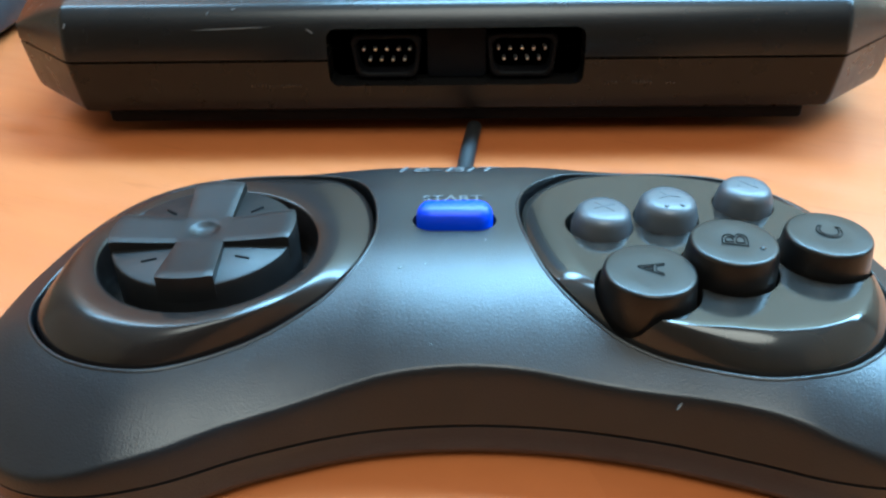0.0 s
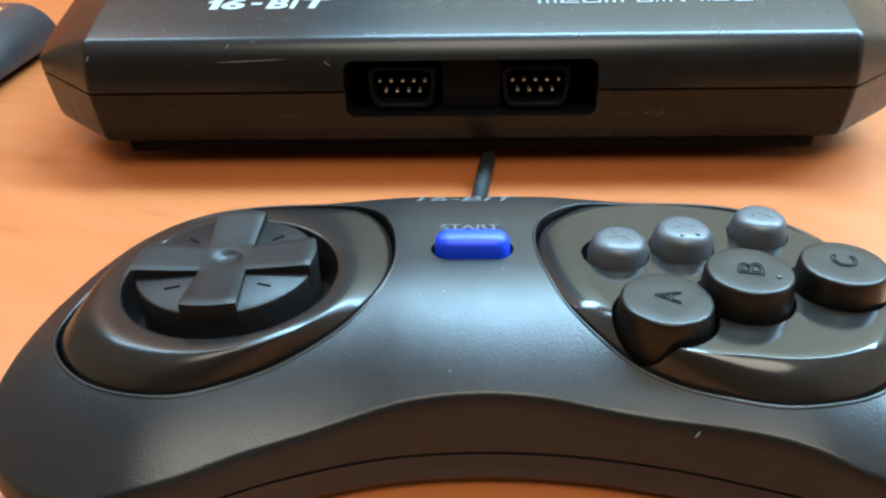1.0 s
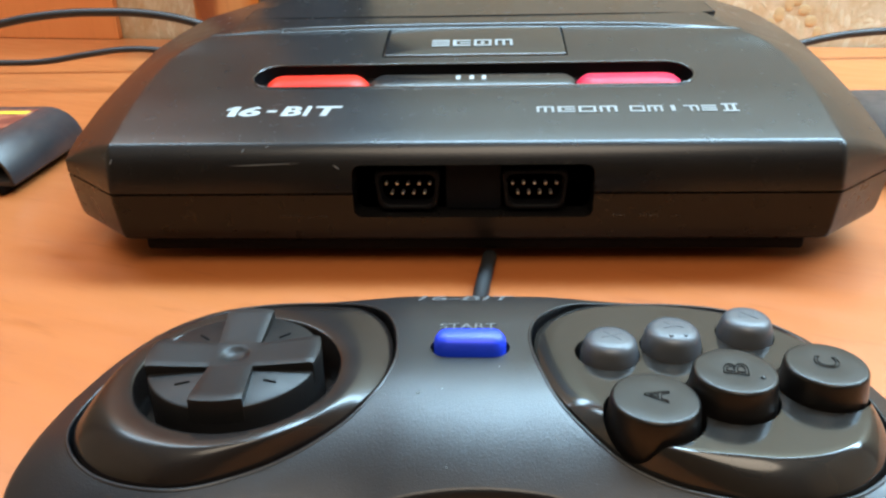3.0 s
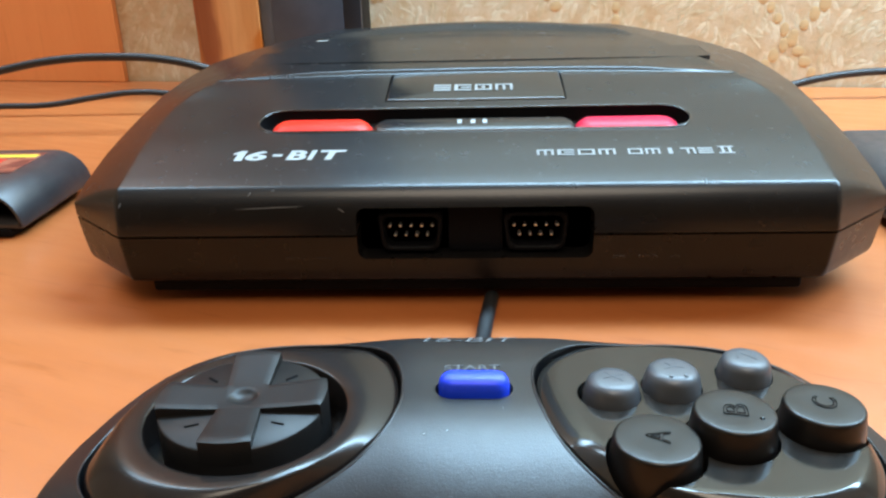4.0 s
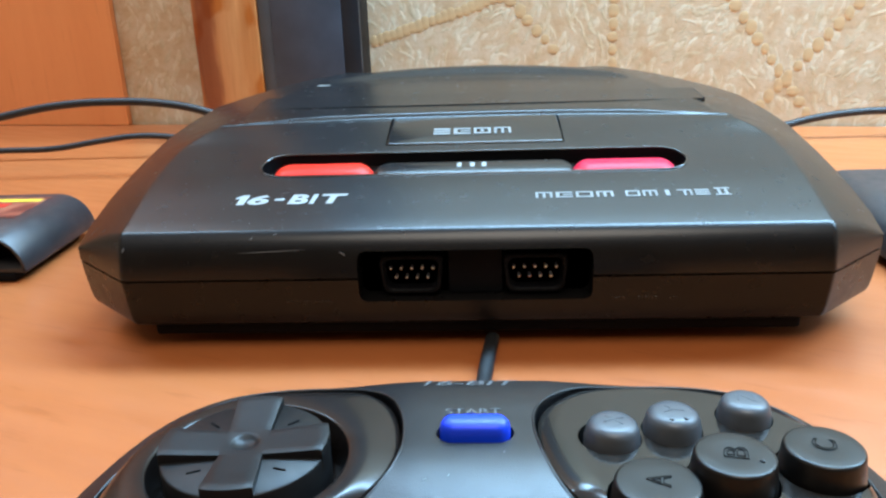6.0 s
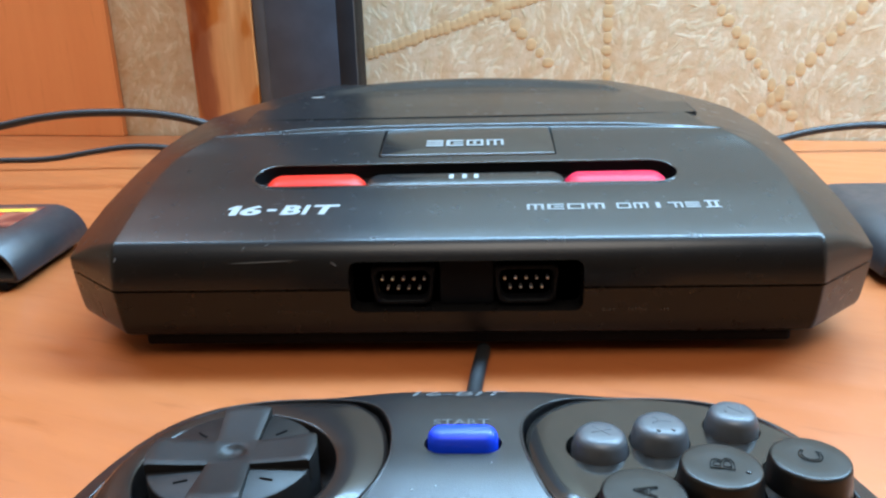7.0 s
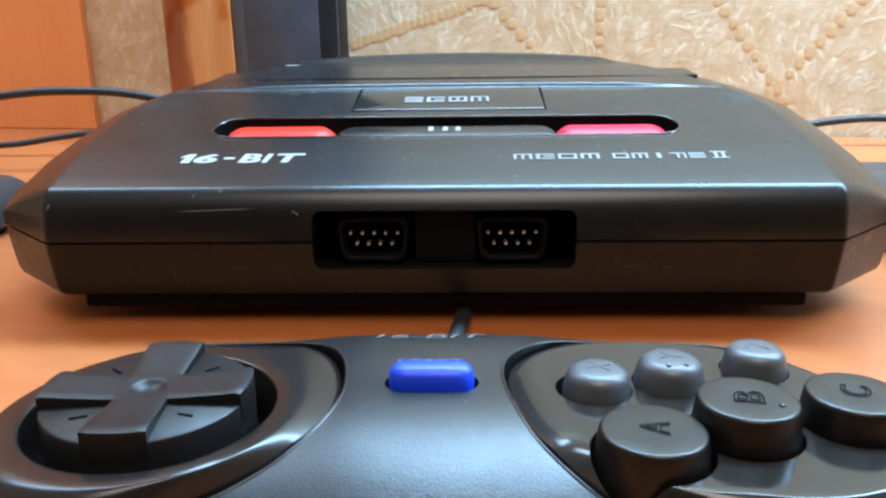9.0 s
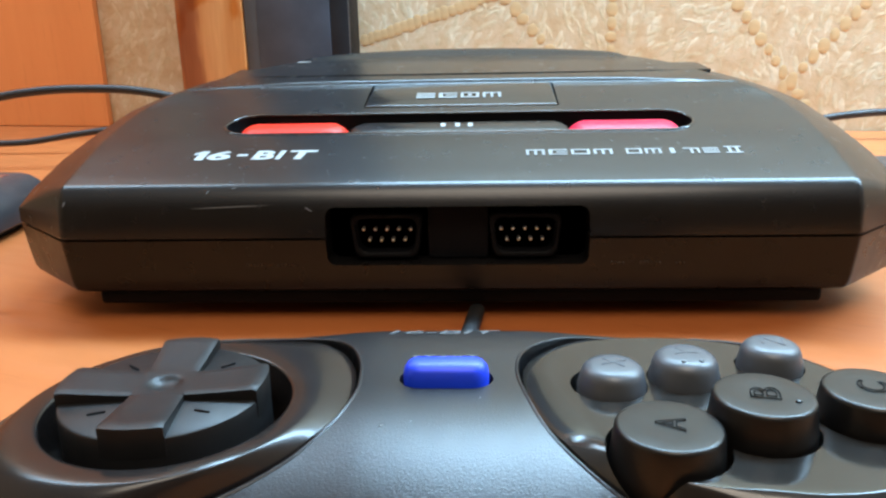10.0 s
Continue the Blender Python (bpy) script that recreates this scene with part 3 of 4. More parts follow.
badge = part("badge_plate", rings_bm([[(p.x, p.y, top_z(p.y) + dz) for p in inset_loop(badge_edge, d)] for d, dz in ((0.0, -0.0012), (0.0, 0.0), (0.0002, 0.0003), (0.0006, 0.0004))]), BADGE, console, "smooth black badge plate", smooth=50)


def block_word(glyph_bars, x0, x1, y0, y1, mat, parent, name, lift=0.00045):
    """Plain bars standing for a brand word: each block is a few thin bars."""
    n = len(glyph_bars)
    w = (x1 - x0) / n
    for k, bars in enumerate(glyph_bars):
        bm = bmesh.new()
        for (u0, u1, v0, v1) in bars:
            q = []
            for u, v in ((u0, v0), (u1, v0), (u1, v1), (u0, v1)):
                yy = y0 + (y1 - y0) * v
                q.append(bm.verts.new((x0 + (k + 0.08 + 0.84 * u) * w, yy, top_z(yy) + lift)))
            f = bm.faces.new(q)
            r = bmesh.ops.extrude_face_region(bm, geom=[f])
            for e in r["geom"]:
                if isinstance(e, bmesh.types.BMVert):
                    e.co.z += 0.00004
        bmesh.ops.recalc_face_normals(bm, faces=bm.faces)
        part(name, bm, mat, parent, smooth=None)


FRAME_BARS = [(0, 1, 0, 0.2), (0, 1, 0.8, 1), (0, 0.16, 0.2, 0.8), (0.84, 1, 0.2, 0.8)]
STRIPE_BARS = [(0, 1, 0, 0.26), (0, 1, 0.38, 0.62), (0, 1, 0.74, 1)]
HALF_BARS = [(0, 0.16, 0, 1), (0, 1, 0.8, 1), (0.42, 0.58, 0, 0.8), (0.84, 1, 0, 0.8)]
SIDE_BARS = [(0, 0.22, 0, 1), (0.22, 1, 0, 0.22), (0.22, 1, 0.78, 1), (0.4, 1, 0.4, 0.6)]
block_word([STRIPE_BARS, SIDE_BARS, FRAME_BARS + [(0.4, 0.6, 0.3, 0.7)], HALF_BARS], -0.0122, 0.0132, 0.0568, 0.0618, INK_DIM, badge, "emblem_block")
block_word([HALF_BARS, SIDE_BARS, FRAME_BARS, HALF_BARS], 0.0172, 0.0388, 0.0158, 0.0186, INK_DIM, console, "printed_block", 0.0001)
block_word([FRAME_BARS, HALF_BARS, [(0.35, 0.65, 0, 1)], HALF_BARS[1:], STRIPE_BARS], 0.0412, 0.0640, 0.0158, 0.0186, INK_DIM, console, "printed_block", 0.0001)
block_word([[(0.1, 0.9, 0, 0.16), (0.1, 0.9, 0.84, 1), (0.25, 0.4, 0.16, 0.84), (0.6, 0.75, 0.16, 0.84)]], 0.0640, 0.0702, 0.0156, 0.0192, INK_DIM, console, "printed_block", 0.0001)


def numeral_one(width, height, thick, shear):
    """A heavy slanted 1 with a broad flag, its middle at the origin."""
    pts = [(0.30, 0.0), (0.86, 0.0), (0.86, 1.0), (0.42, 1.0), (0.0, 0.76), (0.0, 0.56), (0.30, 0.66)]
    return rings_bm([[((u - 0.5) * width + (v - 0.5) * height * shear, (v - 0.5) * height, z) for u, v in pts] for z in (0.0, thick)])


for glyph, u0, u1 in (("1", 0.0, 0.125), ("6", 0.115, 0.305), ("-", 0.35, 0.445), ("B", 0.475, 0.655), ("I", 0.665, 0.74), ("T", 0.765, 1.0)):
    wide, mid = (u1 - u0) * 0.0310, -0.0643 + 0.0310 * (u0 + u1) / 2
    letter = numeral_one(wide, 0.0050, 0.00006, 0.16) if glyph == "1" else text_mesh(glyph, wide, 0.0012 if glyph == "-" else 0.0050, 0.00006, 0.16, 0.045)
    part("lettering", letter, INK, console, "bold white slanted lettering" if glyph == "1" else "", smooth=None, m=pose(mid, 0.0175, top_z(0.0175) + 0.0001, slope_at(0.0175)))


def d_loop(x0, x1, z0, z1, lean, r):
    """The outline of a port shell: wider at the top."""
    base = rounded_rect(x0, x1, z0, z1, r)
    mid = (x0 + x1) / 2
    return [Vector((mid + (p.x - mid) * (1 - lean * (z1 - p.y) / (z1 - z0)), p.y)) for p in base]


part("port_panel", xz_prism(rounded_rect(PORT[0] - 0.0002, PORT[1] + 0.0002, PORT[2] - 0.0002, PORT[3] + 0.0002, 0.002), 0.0062, 0.0075), DARK, console)
part("port_divider", xz_prism(rounded_rect(-0.0056, 0.0082, 0.0152, 0.0280, 0.001), 0.0036, 0.0062), DARK, console)
for cx in (-0.01535, 0.01675):
    ring = [[(p.x, y, p.y) for p in d_loop(cx - 0.0085 + d, cx + 0.0085 - d, 0.0156 + d, 0.0262 - d, 0.13, 0.0022)] for d, y in ((0, 0.0064), (0, 0.0022), (0.0003, 0.0018), (0.0009, 0.0018), (0.0012, 0.0022), (0.0012, 0.0062))]
    shell = part("port_shell", rings_bm(ring), DARK, console, "black plastic nine-pin port")
    for row, count in ((0, 5), (1, 4)):
        for k in range(count):
            px = cx + (k - (count - 1) / 2) * 0.00277
            bmp = lathe_bm([(0.00042, 0.0), (0.00042, 0.0030), (0.0003, 0.0034), (0.0001, 0.0035)], 10)
            part("pin", bmp, PIN_METAL, shell, m=pose(px, 0.0072, 0.0219 - row * 0.0026, 90))

# cartridge door, its gap and the ridge behind it
part("cartridge_door", tilted(rounded_rect(-0.0756, 0.0791, 0.0855, 0.1036, 0.0018), -0.001, 0.0003), CASE, console)
part("door_gap", tilted(rounded_rect(-0.0761, 0.0796, 0.0850, 0.1041, 0.0020), -0.0015, 0.0001), DARK, console)


RIDGE = ((-0.026, -1), (-0.024, 0.0), (-0.014, 0.08), (-0.0075, 0.20), (-0.0050, 0.36), (-0.0025, 0.70), (-0.0008, 0.92), (0.001, 0.99), (0.005, 0.97), (0.016, -1))


def ridge_bm():
    bm = bmesh.new()
    rows = []
    for a in np.linspace(-1, 1, 49):
        x = 0.071 * a
        y = 0.158 - 0.030 * a * a
        k = max(0.0, 1 - a * a) ** 0.6
        z = top_z(y) - 0.001 - 0.0030 * step(0.80, 0.97, abs(a))
        h = 0.0034 * k
        rows.append([bm.verts.new((x, y + dy, z + (0.001 + g * h if g >= 0 else 0))) for dy, g in RIDGE])
    for a, b in zip(rows, rows[1:]):
        for i in range(len(RIDGE) - 1):
            bm.faces.new((a[i], b[i], b[i + 1], a[i + 1]))
    for r in (rows[0], rows[-1]):
        bm.faces.new(r)
    bm.faces.new([r[0] for r in rows] + [r[-1] for r in rows[::-1]])
    bmesh.ops.recalc_face_normals(bm, faces=bm.faces)
    return bm


part("back_ridge", ridge_bm(), CASE, console, smooth=60)

# ---- the game pad ----
PAD_X, PAD_SEAM = 0.0022, 0.0078
rear_half = [(0.0700, -0.0930), (0.0685, -0.0800), (0.0618, -0.0668), (0.0518, -0.0580), (0.0380, -0.0528), (0.0200, -0.0512)]
right_half = [(0.0135, -0.1046), (0.0265, -0.1069), (0.0380, -0.1103), (0.0475, -0.1134), (0.0560, -0.1140), (0.0640, -0.1095), (0.0690, -0.1015)] + rear_half
left_half = [(0.0135, -0.1054), (0.0265, -0.1093), (0.0380, -0.1143), (0.0475, -0.1163), (0.0560, -0.1152), (0.0640, -0.1100), (0.0690, -0.1015)] + rear_half
PAD_LOOP = smooth_loop([(PAD_X, -0.1040)] + [(PAD_X + x, y) for x, y in right_half] + [(PAD_X, -0.0508)] + [(PAD_X - x, y) for x, y in left_half[::-1]], 320)
PAD_C = Vector((PAD_X, -0.0735))
LEFT_C = Vector((-0.0355, -0.0803))


def pad_top(x, y):
    """Height of the moulded top of the pad."""
    u = abs(x - PAD_X)
    y0 = -0.0770 - 0.012 * step(0.012, 0.045, u)
    z = 0.0218 - 0.0012 * step(0.01, 0.03, u)
    if y < y0:
        z -= (9.0 + 5.0 * step(0.0, 0.050, u)) * (y0 - y) ** 2
    if y > -0.066:
        z -= 9.0 * (y + 0.066) ** 2
    z -= 9.0 * max(0.0, u - 0.042) ** 2
    return z


def pad_upper():
    loop = np.array([tuple(p) for p in PAD_LOOP])
    along = np.roll(loop, -1, 0) - loop
    span = (along ** 2).sum(1)
    rings = []
    fr = [0.0] + list(np.arange(0.003, 0.2, 0.005)) + list(np.linspace(0.2, 0.97, 24))
    for f in fr:
        ring = []
        for p in PAD_LOOP:
            q = p.lerp(PAD_C, f)
            w = np.array((q.x, q.y)) - loop
            f_on = np.clip((w * along).sum(1) / span, 0, 1)
            d = float(np.sqrt(((w - along * f_on[:, None]) ** 2).sum(1)).min())
            steep = 4.2 + 1.0 * step(-0.08, -0.065, q.y)
            wall, top = PAD_SEAM + d * steep, pad_top(q.x, q.y)
            blend = 0.0020
            h = max(0.0, blend - abs(wall - top)) / blend
            ring.append((q.x, q.y, min(wall, top) - h * h * blend * 0.25))
        rings.append(ring)
    low = [[(p.x, p.y, PAD_SEAM - 0.0002) for p in inset_loop(PAD_LOOP, 0.001)], [(p.x, p.y, PAD_SEAM + 0.0001) for p in inset_loop(PAD_LOOP, 0.0008)]]
    return rings_bm(low + rings)


def pad_lower():
    spec = ((0.0010, PAD_SEAM - 0.0001), (0.0009, PAD_SEAM - 0.0005), (0.0001, PAD_SEAM - 0.0006), (0.0002, 0.0055), (0.0004, 0.0030), (0.0009, 0.0015), (0.0020, 0.0008), (0.004, 0.0005))
    return rings_bm([[(p.x, p.y, z) for p in inset_loop(PAD_LOOP, d)] for d, z in spec])


pad = thing("game_pad", "black plastic game pad with blue start button and six keys", "game controller", pose(0, 0, 0))
pad_shell = part("upper_shell", pad_upper(), SHELL, pad, smooth=40)
part("lower_shell", pad_lower(), SHELL, pad, smooth=40)

left_pts = [(-0.0107, -0.0738), (-0.0118, -0.0668), (-0.0146, -0.0608), (-0.0198, -0.0568), (-0.0275, -0.0552), (-0.0390, -0.0572), (-0.0505, -0.0650), (-0.0580, -0.0765), (-0.0600, -0.0880), (-0.0568, -0.0958), (-0.0494, -0.1018), (-0.0390, -0.1037), (-0.0284, -0.0997), (-0.0180, -0.0922), (-0.0131, -0.0855), (-0.0110, -0.0795)]
LEFT_LOOP = smooth_loop(left_pts, 128)
right_pts = [(0.0118, -0.0703), (0.0127, -0.0788), (0.0157, -0.0878), (0.0218, -0.0955), (0.0276, -0.0996), (0.0344, -0.1025), (0.0416, -0.1045), (0.0482, -0.1042), (0.0546, -0.1020), (0.0604, -0.0968), (0.0638, -0.0880), (0.0632, -0.0765), (0.0580, -0.0660), (0.0492, -0.0590), (0.0382, -0.0555), (0.0241, -0.0562), (0.0182, -0.0587), (0.0134, -0.0642)]
flat_pts = [(0.0160, -0.0694), (0.0174, -0.0772), (0.0192, -0.0828), (0.0222, -0.0903), (0.0263, -0.0966), (0.0318, -0.0990), (0.0373, -0.0995), (0.0426, -0.1002), (0.0480, -0.0998), (0.0530, -0.0980), (0.0564, -0.0950), (0.0597, -0.0890), (0.0598, -0.0775), (0.0550, -0.0685), (0.0466, -0.0618), (0.0362, -0.0587), (0.0255, -0.0591), (0.0187, -0.0625)]
RIGHT_LOOP = smooth_loop(right_pts, 128)
FLAT_LOOP = smooth_loop(flat_pts, 128)


def plug(loop, z0, z1):
    return rings_bm([[(p.x, p.y, z0) for p in loop], [(p.x, p.y, z1) for p in loop]])


START_LOOP = capsule(-0.0050, 0.0082, -0.0770, -0.0708, 12)
cut(pad_shell, [plug(LEFT_LOOP, 0.0110, 0.04), plug(RIGHT_LOOP, 0.0110, 0.04), plug(START_LOOP, 0.0150, 0.04)])
pad_shell.data.materials.clear()
pad_shell.data.materials.append(SHELL)

# raised lips of the shell round both inserts


def lip_bm(loop, r=0.00028, n=6):
    out = inset_loop(loop, -r * 0.8)
    tan = [(loop[(i + 1) % len(loop)] - loop[i - 1]).normalized() for i in range(len(loop))]
    rings = []
    for k in range(n):
        a = 2 * math.pi * k / n
        rings.append([(p.x - t.y * r * math.cos(a) * -1, p.y + t.x * r * math.cos(a) * -1, pad_top(p.x, p.y) - 0.00008 + r * math.sin(a)) for p, t in zip(out, tan)])
    return rings_bm(rings + rings[:1], False, False)


part("groove_lip", lip_bm(LEFT_LOOP), SHELL, pad, smooth=80)
part("groove_lip", lip_bm(RIGHT_LOOP), SHELL, pad, smooth=80)

# left dish: a flat glossy ring that falls away to the groove round it
DISH_Z = 0.0214
WELL_R = 0.0162


def groove_lip(o):
    return min(pad_top(o.x, o.y) - 0.0003, 0.0201)


def dish_bm():
    n = len(LEFT_LOOP)
    a0 = math.atan2(LEFT_LOOP[0].y - LEFT_C.y, LEFT_LOOP[0].x - LEFT_C.x)
    circle = lambda r: [LEFT_C + r * Vector((math.cos(a0 + 2 * math.pi * i / n), math.sin(a0 + 2 * math.pi * i / n))) for i in range(n)]
    edge, inner = inset_loop(LEFT_LOOP, 0.0005), circle(0.0190)
    rings = [[(p.x, p.y, 0.0112) for p in edge], [(p.x, p.y, groove_lip(o) - 0.0004) for p, o in zip(edge, LEFT_LOOP)]]
    for f in (0.05, 0.15, 0.3, 0.45, 0.6, 0.75, 0.88, 1.0):
        k = math.sin(f * math.pi / 2) ** 0.9
        rings.append([(*p.lerp(q, f), groove_lip(o) + (DISH_Z - groove_lip(o)) * k) for p, q, o in zip(edge, inner, LEFT_LOOP)])
    for r, z in ((WELL_R + 0.0006, DISH_Z), (WELL_R + 0.0002, DISH_Z - 0.0001), (WELL_R, DISH_Z - 0.0004), (WELL_R, 0.0125), (0.010, 0.0125)):
        rings.append([(p.x, p.y, z) for p in circle(r)])
    return rings_bm(rings)


part("direction_dish", dish_bm(), GLOSS, pad, "glossy black ring round the direction disc", smooth=50)


DISC_R, DISC_Z = 0.0136, 0.0232


def disc_bm():
    """Flat round disc with a soft rim; its cross is built on top."""
    return lathe_bm([(DISC_R * 1.01, 0.0135), (DISC_R, DISC_Z - 0.0006), (DISC_R - 0.0001, DISC_Z - 0.0002), (DISC_R - 0.0004, DISC_Z), (0.003, DISC_Z), (0.0004, DISC_Z)], 96)


W0, W1 = 0.0035, 0.0040


def arm_bm():
    """One arm of the raised cross: it widens and rises outwards."""
    bm = bmesh.new()
    rows = []
    for f in (0.0, 0.2, 0.4, 0.6, 0.8, 0.93, 1.0):
        half_w = W0 + (W1 - W0) * f
        row = []
        for u in (-1, -0.92, -0.6, -0.3, 0, 0.3, 0.6, 0.92, 1):
            x = u * half_w
            end = math.sqrt((DISC_R + 0.0001) ** 2 - x * x)
            y = W0 + (end - W0) * f
            z = DISC_Z + 0.0009 + 0.0009 * ((y - W0) / (DISC_R - W0)) ** 1.2 - (0.00012 if abs(u) == 1 else 0) - (0.00025 if f == 1.0 else 0)
            row.append(bm.verts.new((x, y, z)))
        rows.append(row)
    for p, q in zip(rows, rows[1:]):
        for i in range(len(p) - 1):
            bm.faces.new((p[i], p[i + 1], q[i + 1], q[i]))
    rim = [r[0] for r in rows] + rows[-1][1:-1] + [r[-1] for r in rows[::-1]]
    low = [bm.verts.new((v.co.x, v.co.y, DISC_Z - 0.0025 if abs(v.co.to_2d().length - DISC_R) < 0.0003 else DISC_Z - 0.0003)) for v in rim]
    for i in range(len(rim) - 1):
        bm.faces.new((rim[i], rim[i + 1], low[i + 1], low[i]))
    bmesh.ops.recalc_face_normals(bm, faces=bm.faces)
    return bm


def hub_bm():
    """The square middle of the cross with its round dimple."""
    bm = bmesh.new()
    n = 48
    rings = []
    for r, dz in ((-1, -0.001), (0, 0.0), (0.0025, 0.0), (0.0022, -0.0001), (0.0018, -0.0004), (0.0012, -0.0007), (0.0005, -0.0008)):
        ring = []
        for i in range(n):
            t = 2 * math.pi * i / n
            c, d = math.cos(t), math.sin(t)
            k = W0 / max(abs(c), abs(d)) if r <= 0 else r
            ring.append(bm.verts.new((k * c, k * d, DISC_Z + 0.0009 + dz)))
        rings.append(ring)
    for p, q in zip(rings, rings[1:]):
        for i in range(n):
            bm.faces.new((p[i], p[(i + 1) % n], q[(i + 1) % n], q[i]))
    bm.faces.new(rings[-1])
    bmesh.ops.recalc_face_normals(bm, faces=bm.faces)
    return bm


disc = part("direction_disc", disc_bm(), DISC_BLACK, pad, "round black direction disc with raised cross", smooth=40, m=pose(LEFT_C.x - 0.0004, LEFT_C.y + 0.0004, 0, 0, 0, 3))
part("cross_hub", hub_bm(), DISC_BLACK, disc, smooth=30)
for a in (0, 90, 180, 270):
    part("cross_arm", arm_bm(), DISC_BLACK, disc, smooth=30, m=pose(0, 0, 0, 0, 0, a))
for a in (45, 135, 225, 315):
    part("tick_mark", box_bm(-0.0011, 0.0011, -0.00016, 0.00016, 0, 0.00022, 0.00005, 1), DARK, disc, m=pose(0.0095 * math.cos(radians(a)), 0.0095 * math.sin(radians(a)), 0.0232, 0, 0, {225: 20, 315: -20, 45: 40, 135: -40}[a]))

# right panel
PANEL_Z = 0.0212


def panel_bm():
    edge = inset_loop(RIGHT_LOOP, 0.0005)
    rings = [[(p.x, p.y, 0.0112) for p in edge], [(p.x, p.y, groove_lip(o) - 0.0004) for p, o in zip(edge, RIGHT_LOOP)]]
    for f, k in ((0.05, 0.09), (0.12, 0.21), (0.2, 0.33), (0.3, 0.46), (0.4, 0.575), (0.5, 0.68), (0.6, 0.77), (0.7, 0.85), (0.8, 0.915), (0.88, 0.957), (0.94, 0.984), (0.98, 0.997), (1.0, 1.0)):
        rings.append([(*p.lerp(q, f), groove_lip(o) + (PANEL_Z - groove_lip(o)) * k) for p, q, o in zip(edge, FLAT_LOOP, RIGHT_LOOP)])
    rings.append([(p.x, p.y, PANEL_Z) for p in inset_loop(FLAT_LOOP, 0.0012)])
    return rings_bm(rings)


KEY_PLAN = [("A", 0.0286, -0.0906, 0.0063, 0.0240), ("B", 0.0409, -0.0862, 0.0060, 0.0258), ("C", 0.0552, -0.0834, 0.0059, 0.0252),
            ("X", 0.0245, -0.0745, 0.0045, 0.0243), ("Y", 0.0348, -0.0724, 0.0046, 0.0249), ("Z", 0.0479, -0.0685, 0.0043, 0.0248)]
panel = part("key_panel", panel_bm(), PANEL, pad, "smooth black panel that holds the six keys", smooth=40)
HOLE_SPARE = {"A": (0.0, -0.0003, 0.0011), "B": (0.0, -0.0002, 0.0010), "C": (0.0, -0.0001, 0.0010), "X": (-0.0004, 0.0, 0.0008)}
holes = []
for letter, x, y, r, _ in KEY_PLAN:
    dx, dy, dr = HOLE_SPARE.get(letter, (0, 0, 0.0005))
    holes.append(lathe_bm([(r + dr, 0.0118), (r + dr, 0.04)], 48, (x + dx, y + dy)))
cut(panel, holes)
panel.data.materials.clear()
panel.data.materials.append(PANEL)
for letter, x, y, r, z in KEY_PLAN:
    grey = letter in "XYZ"
    if grey:
        prof = [(r + 0.0003, 0.0120), (r + 0.00025, z - 0.0030), (r, z - 0.0021), (r * 0.97, z - 0.0014), (r * 0.90, z - 0.0007), (r * 0.78, z - 0.0002), (r * 0.60, z), (r * 0.35, z + 0.0001), (r * 0.1, z + 0.00012)]
    else:
        prof = [(r + 0.0007, 0.0120), (r + 0.0006, z - 0.0046), (r + 0.00012, z - 0.0006), (r - 0.00002, z - 0.00022), (r - 0.0002, z - 0.00006), (r - 0.0005, z), (r * 0.5, z - 0.0001), (r * 0.1, z - 0.00012)]
    key = part("key", lathe_bm(prof, 64), KEY_GREY if grey else KEY_BLACK, pad, "grey rounded upper key" if grey else "black flat lower key", smooth=40, m=pose(x, y, 0))
    part("key_letter", text_mesh(letter, 0.0026, 0.0031, 0.00012) if grey else outline_mesh(letter, 0.0031, 0.0036, 0.00016), LETTER_GREY if grey else DARK, key, smooth=None, m=pose(0.0002, 0.0004, z + (0.00012 if grey else 0.0), 0, 0, 78))
    for dx, dy in {"Y": ((-0.0008, -0.0026), (0.0016, -0.0024)), "B": ((0.0034, -0.0020),)}.get(letter, ()):
        part("raised_dot", lathe_bm([(0.0004, -0.0006), (0.00042, 0.0), (0.0003, 0.00025), (0.0001, 0.00034)], 12), KEY_GREY if grey else KEY_BLACK, key, m=pose(dx, dy, z - 0.0001))


def start_bm():
    rings = []
    for d, z in ((0.0006, 0.0152), (0.0006, 0.0226), (0.0008, 0.0236), (0.0013, 0.0243), (0.0021, 0.0246)):
        rings.append([(p.x, p.y, z) for p in inset_loop(START_LOOP, d)])
    return rings_bm(rings)


part("start_button", start_bm(), BLUE, pad, "bright blue start button", smooth=45)
part("lettering", text_mesh("START", 0.0098, 0.0017, 0.0001), INK_GREY, pad, "grey start lettering", smooth=None, m=pose(0.0012, -0.0672, pad_top(0.001, -0.0672) + 0.0001))
part("lettering", text_mesh("16-BIT", 0.0180, 0.0026, 0.0001, 0.2), INK_GREY, pad, "grey slanted lettering", smooth=None, m=pose(0.0006, -0.0552, pad_top(0.0, -0.0552) + 0.0001, -11))
relief = part("strain_relief", tube_mesh([(0.0022, -0.053, 0.0105), (0.0022, -0.048, 0.0095), (0.0023, -0.043, 0.0075)], 0.0026, "relief"), RUBBER, pad)
for ry, rz in ((-0.0505, 0.0101), (-0.0480, 0.0095), (-0.0455, 0.0086), (-0.0430, 0.0075)):
    part("ring", lathe_bm([(0.0024, -0.0006), (0.0031, -0.0005), (0.0034, 0.0), (0.0031, 0.0005), (0.0024, 0.0006)], 24), RUBBER, relief, m=pose(0.0022, ry, rz, 70))

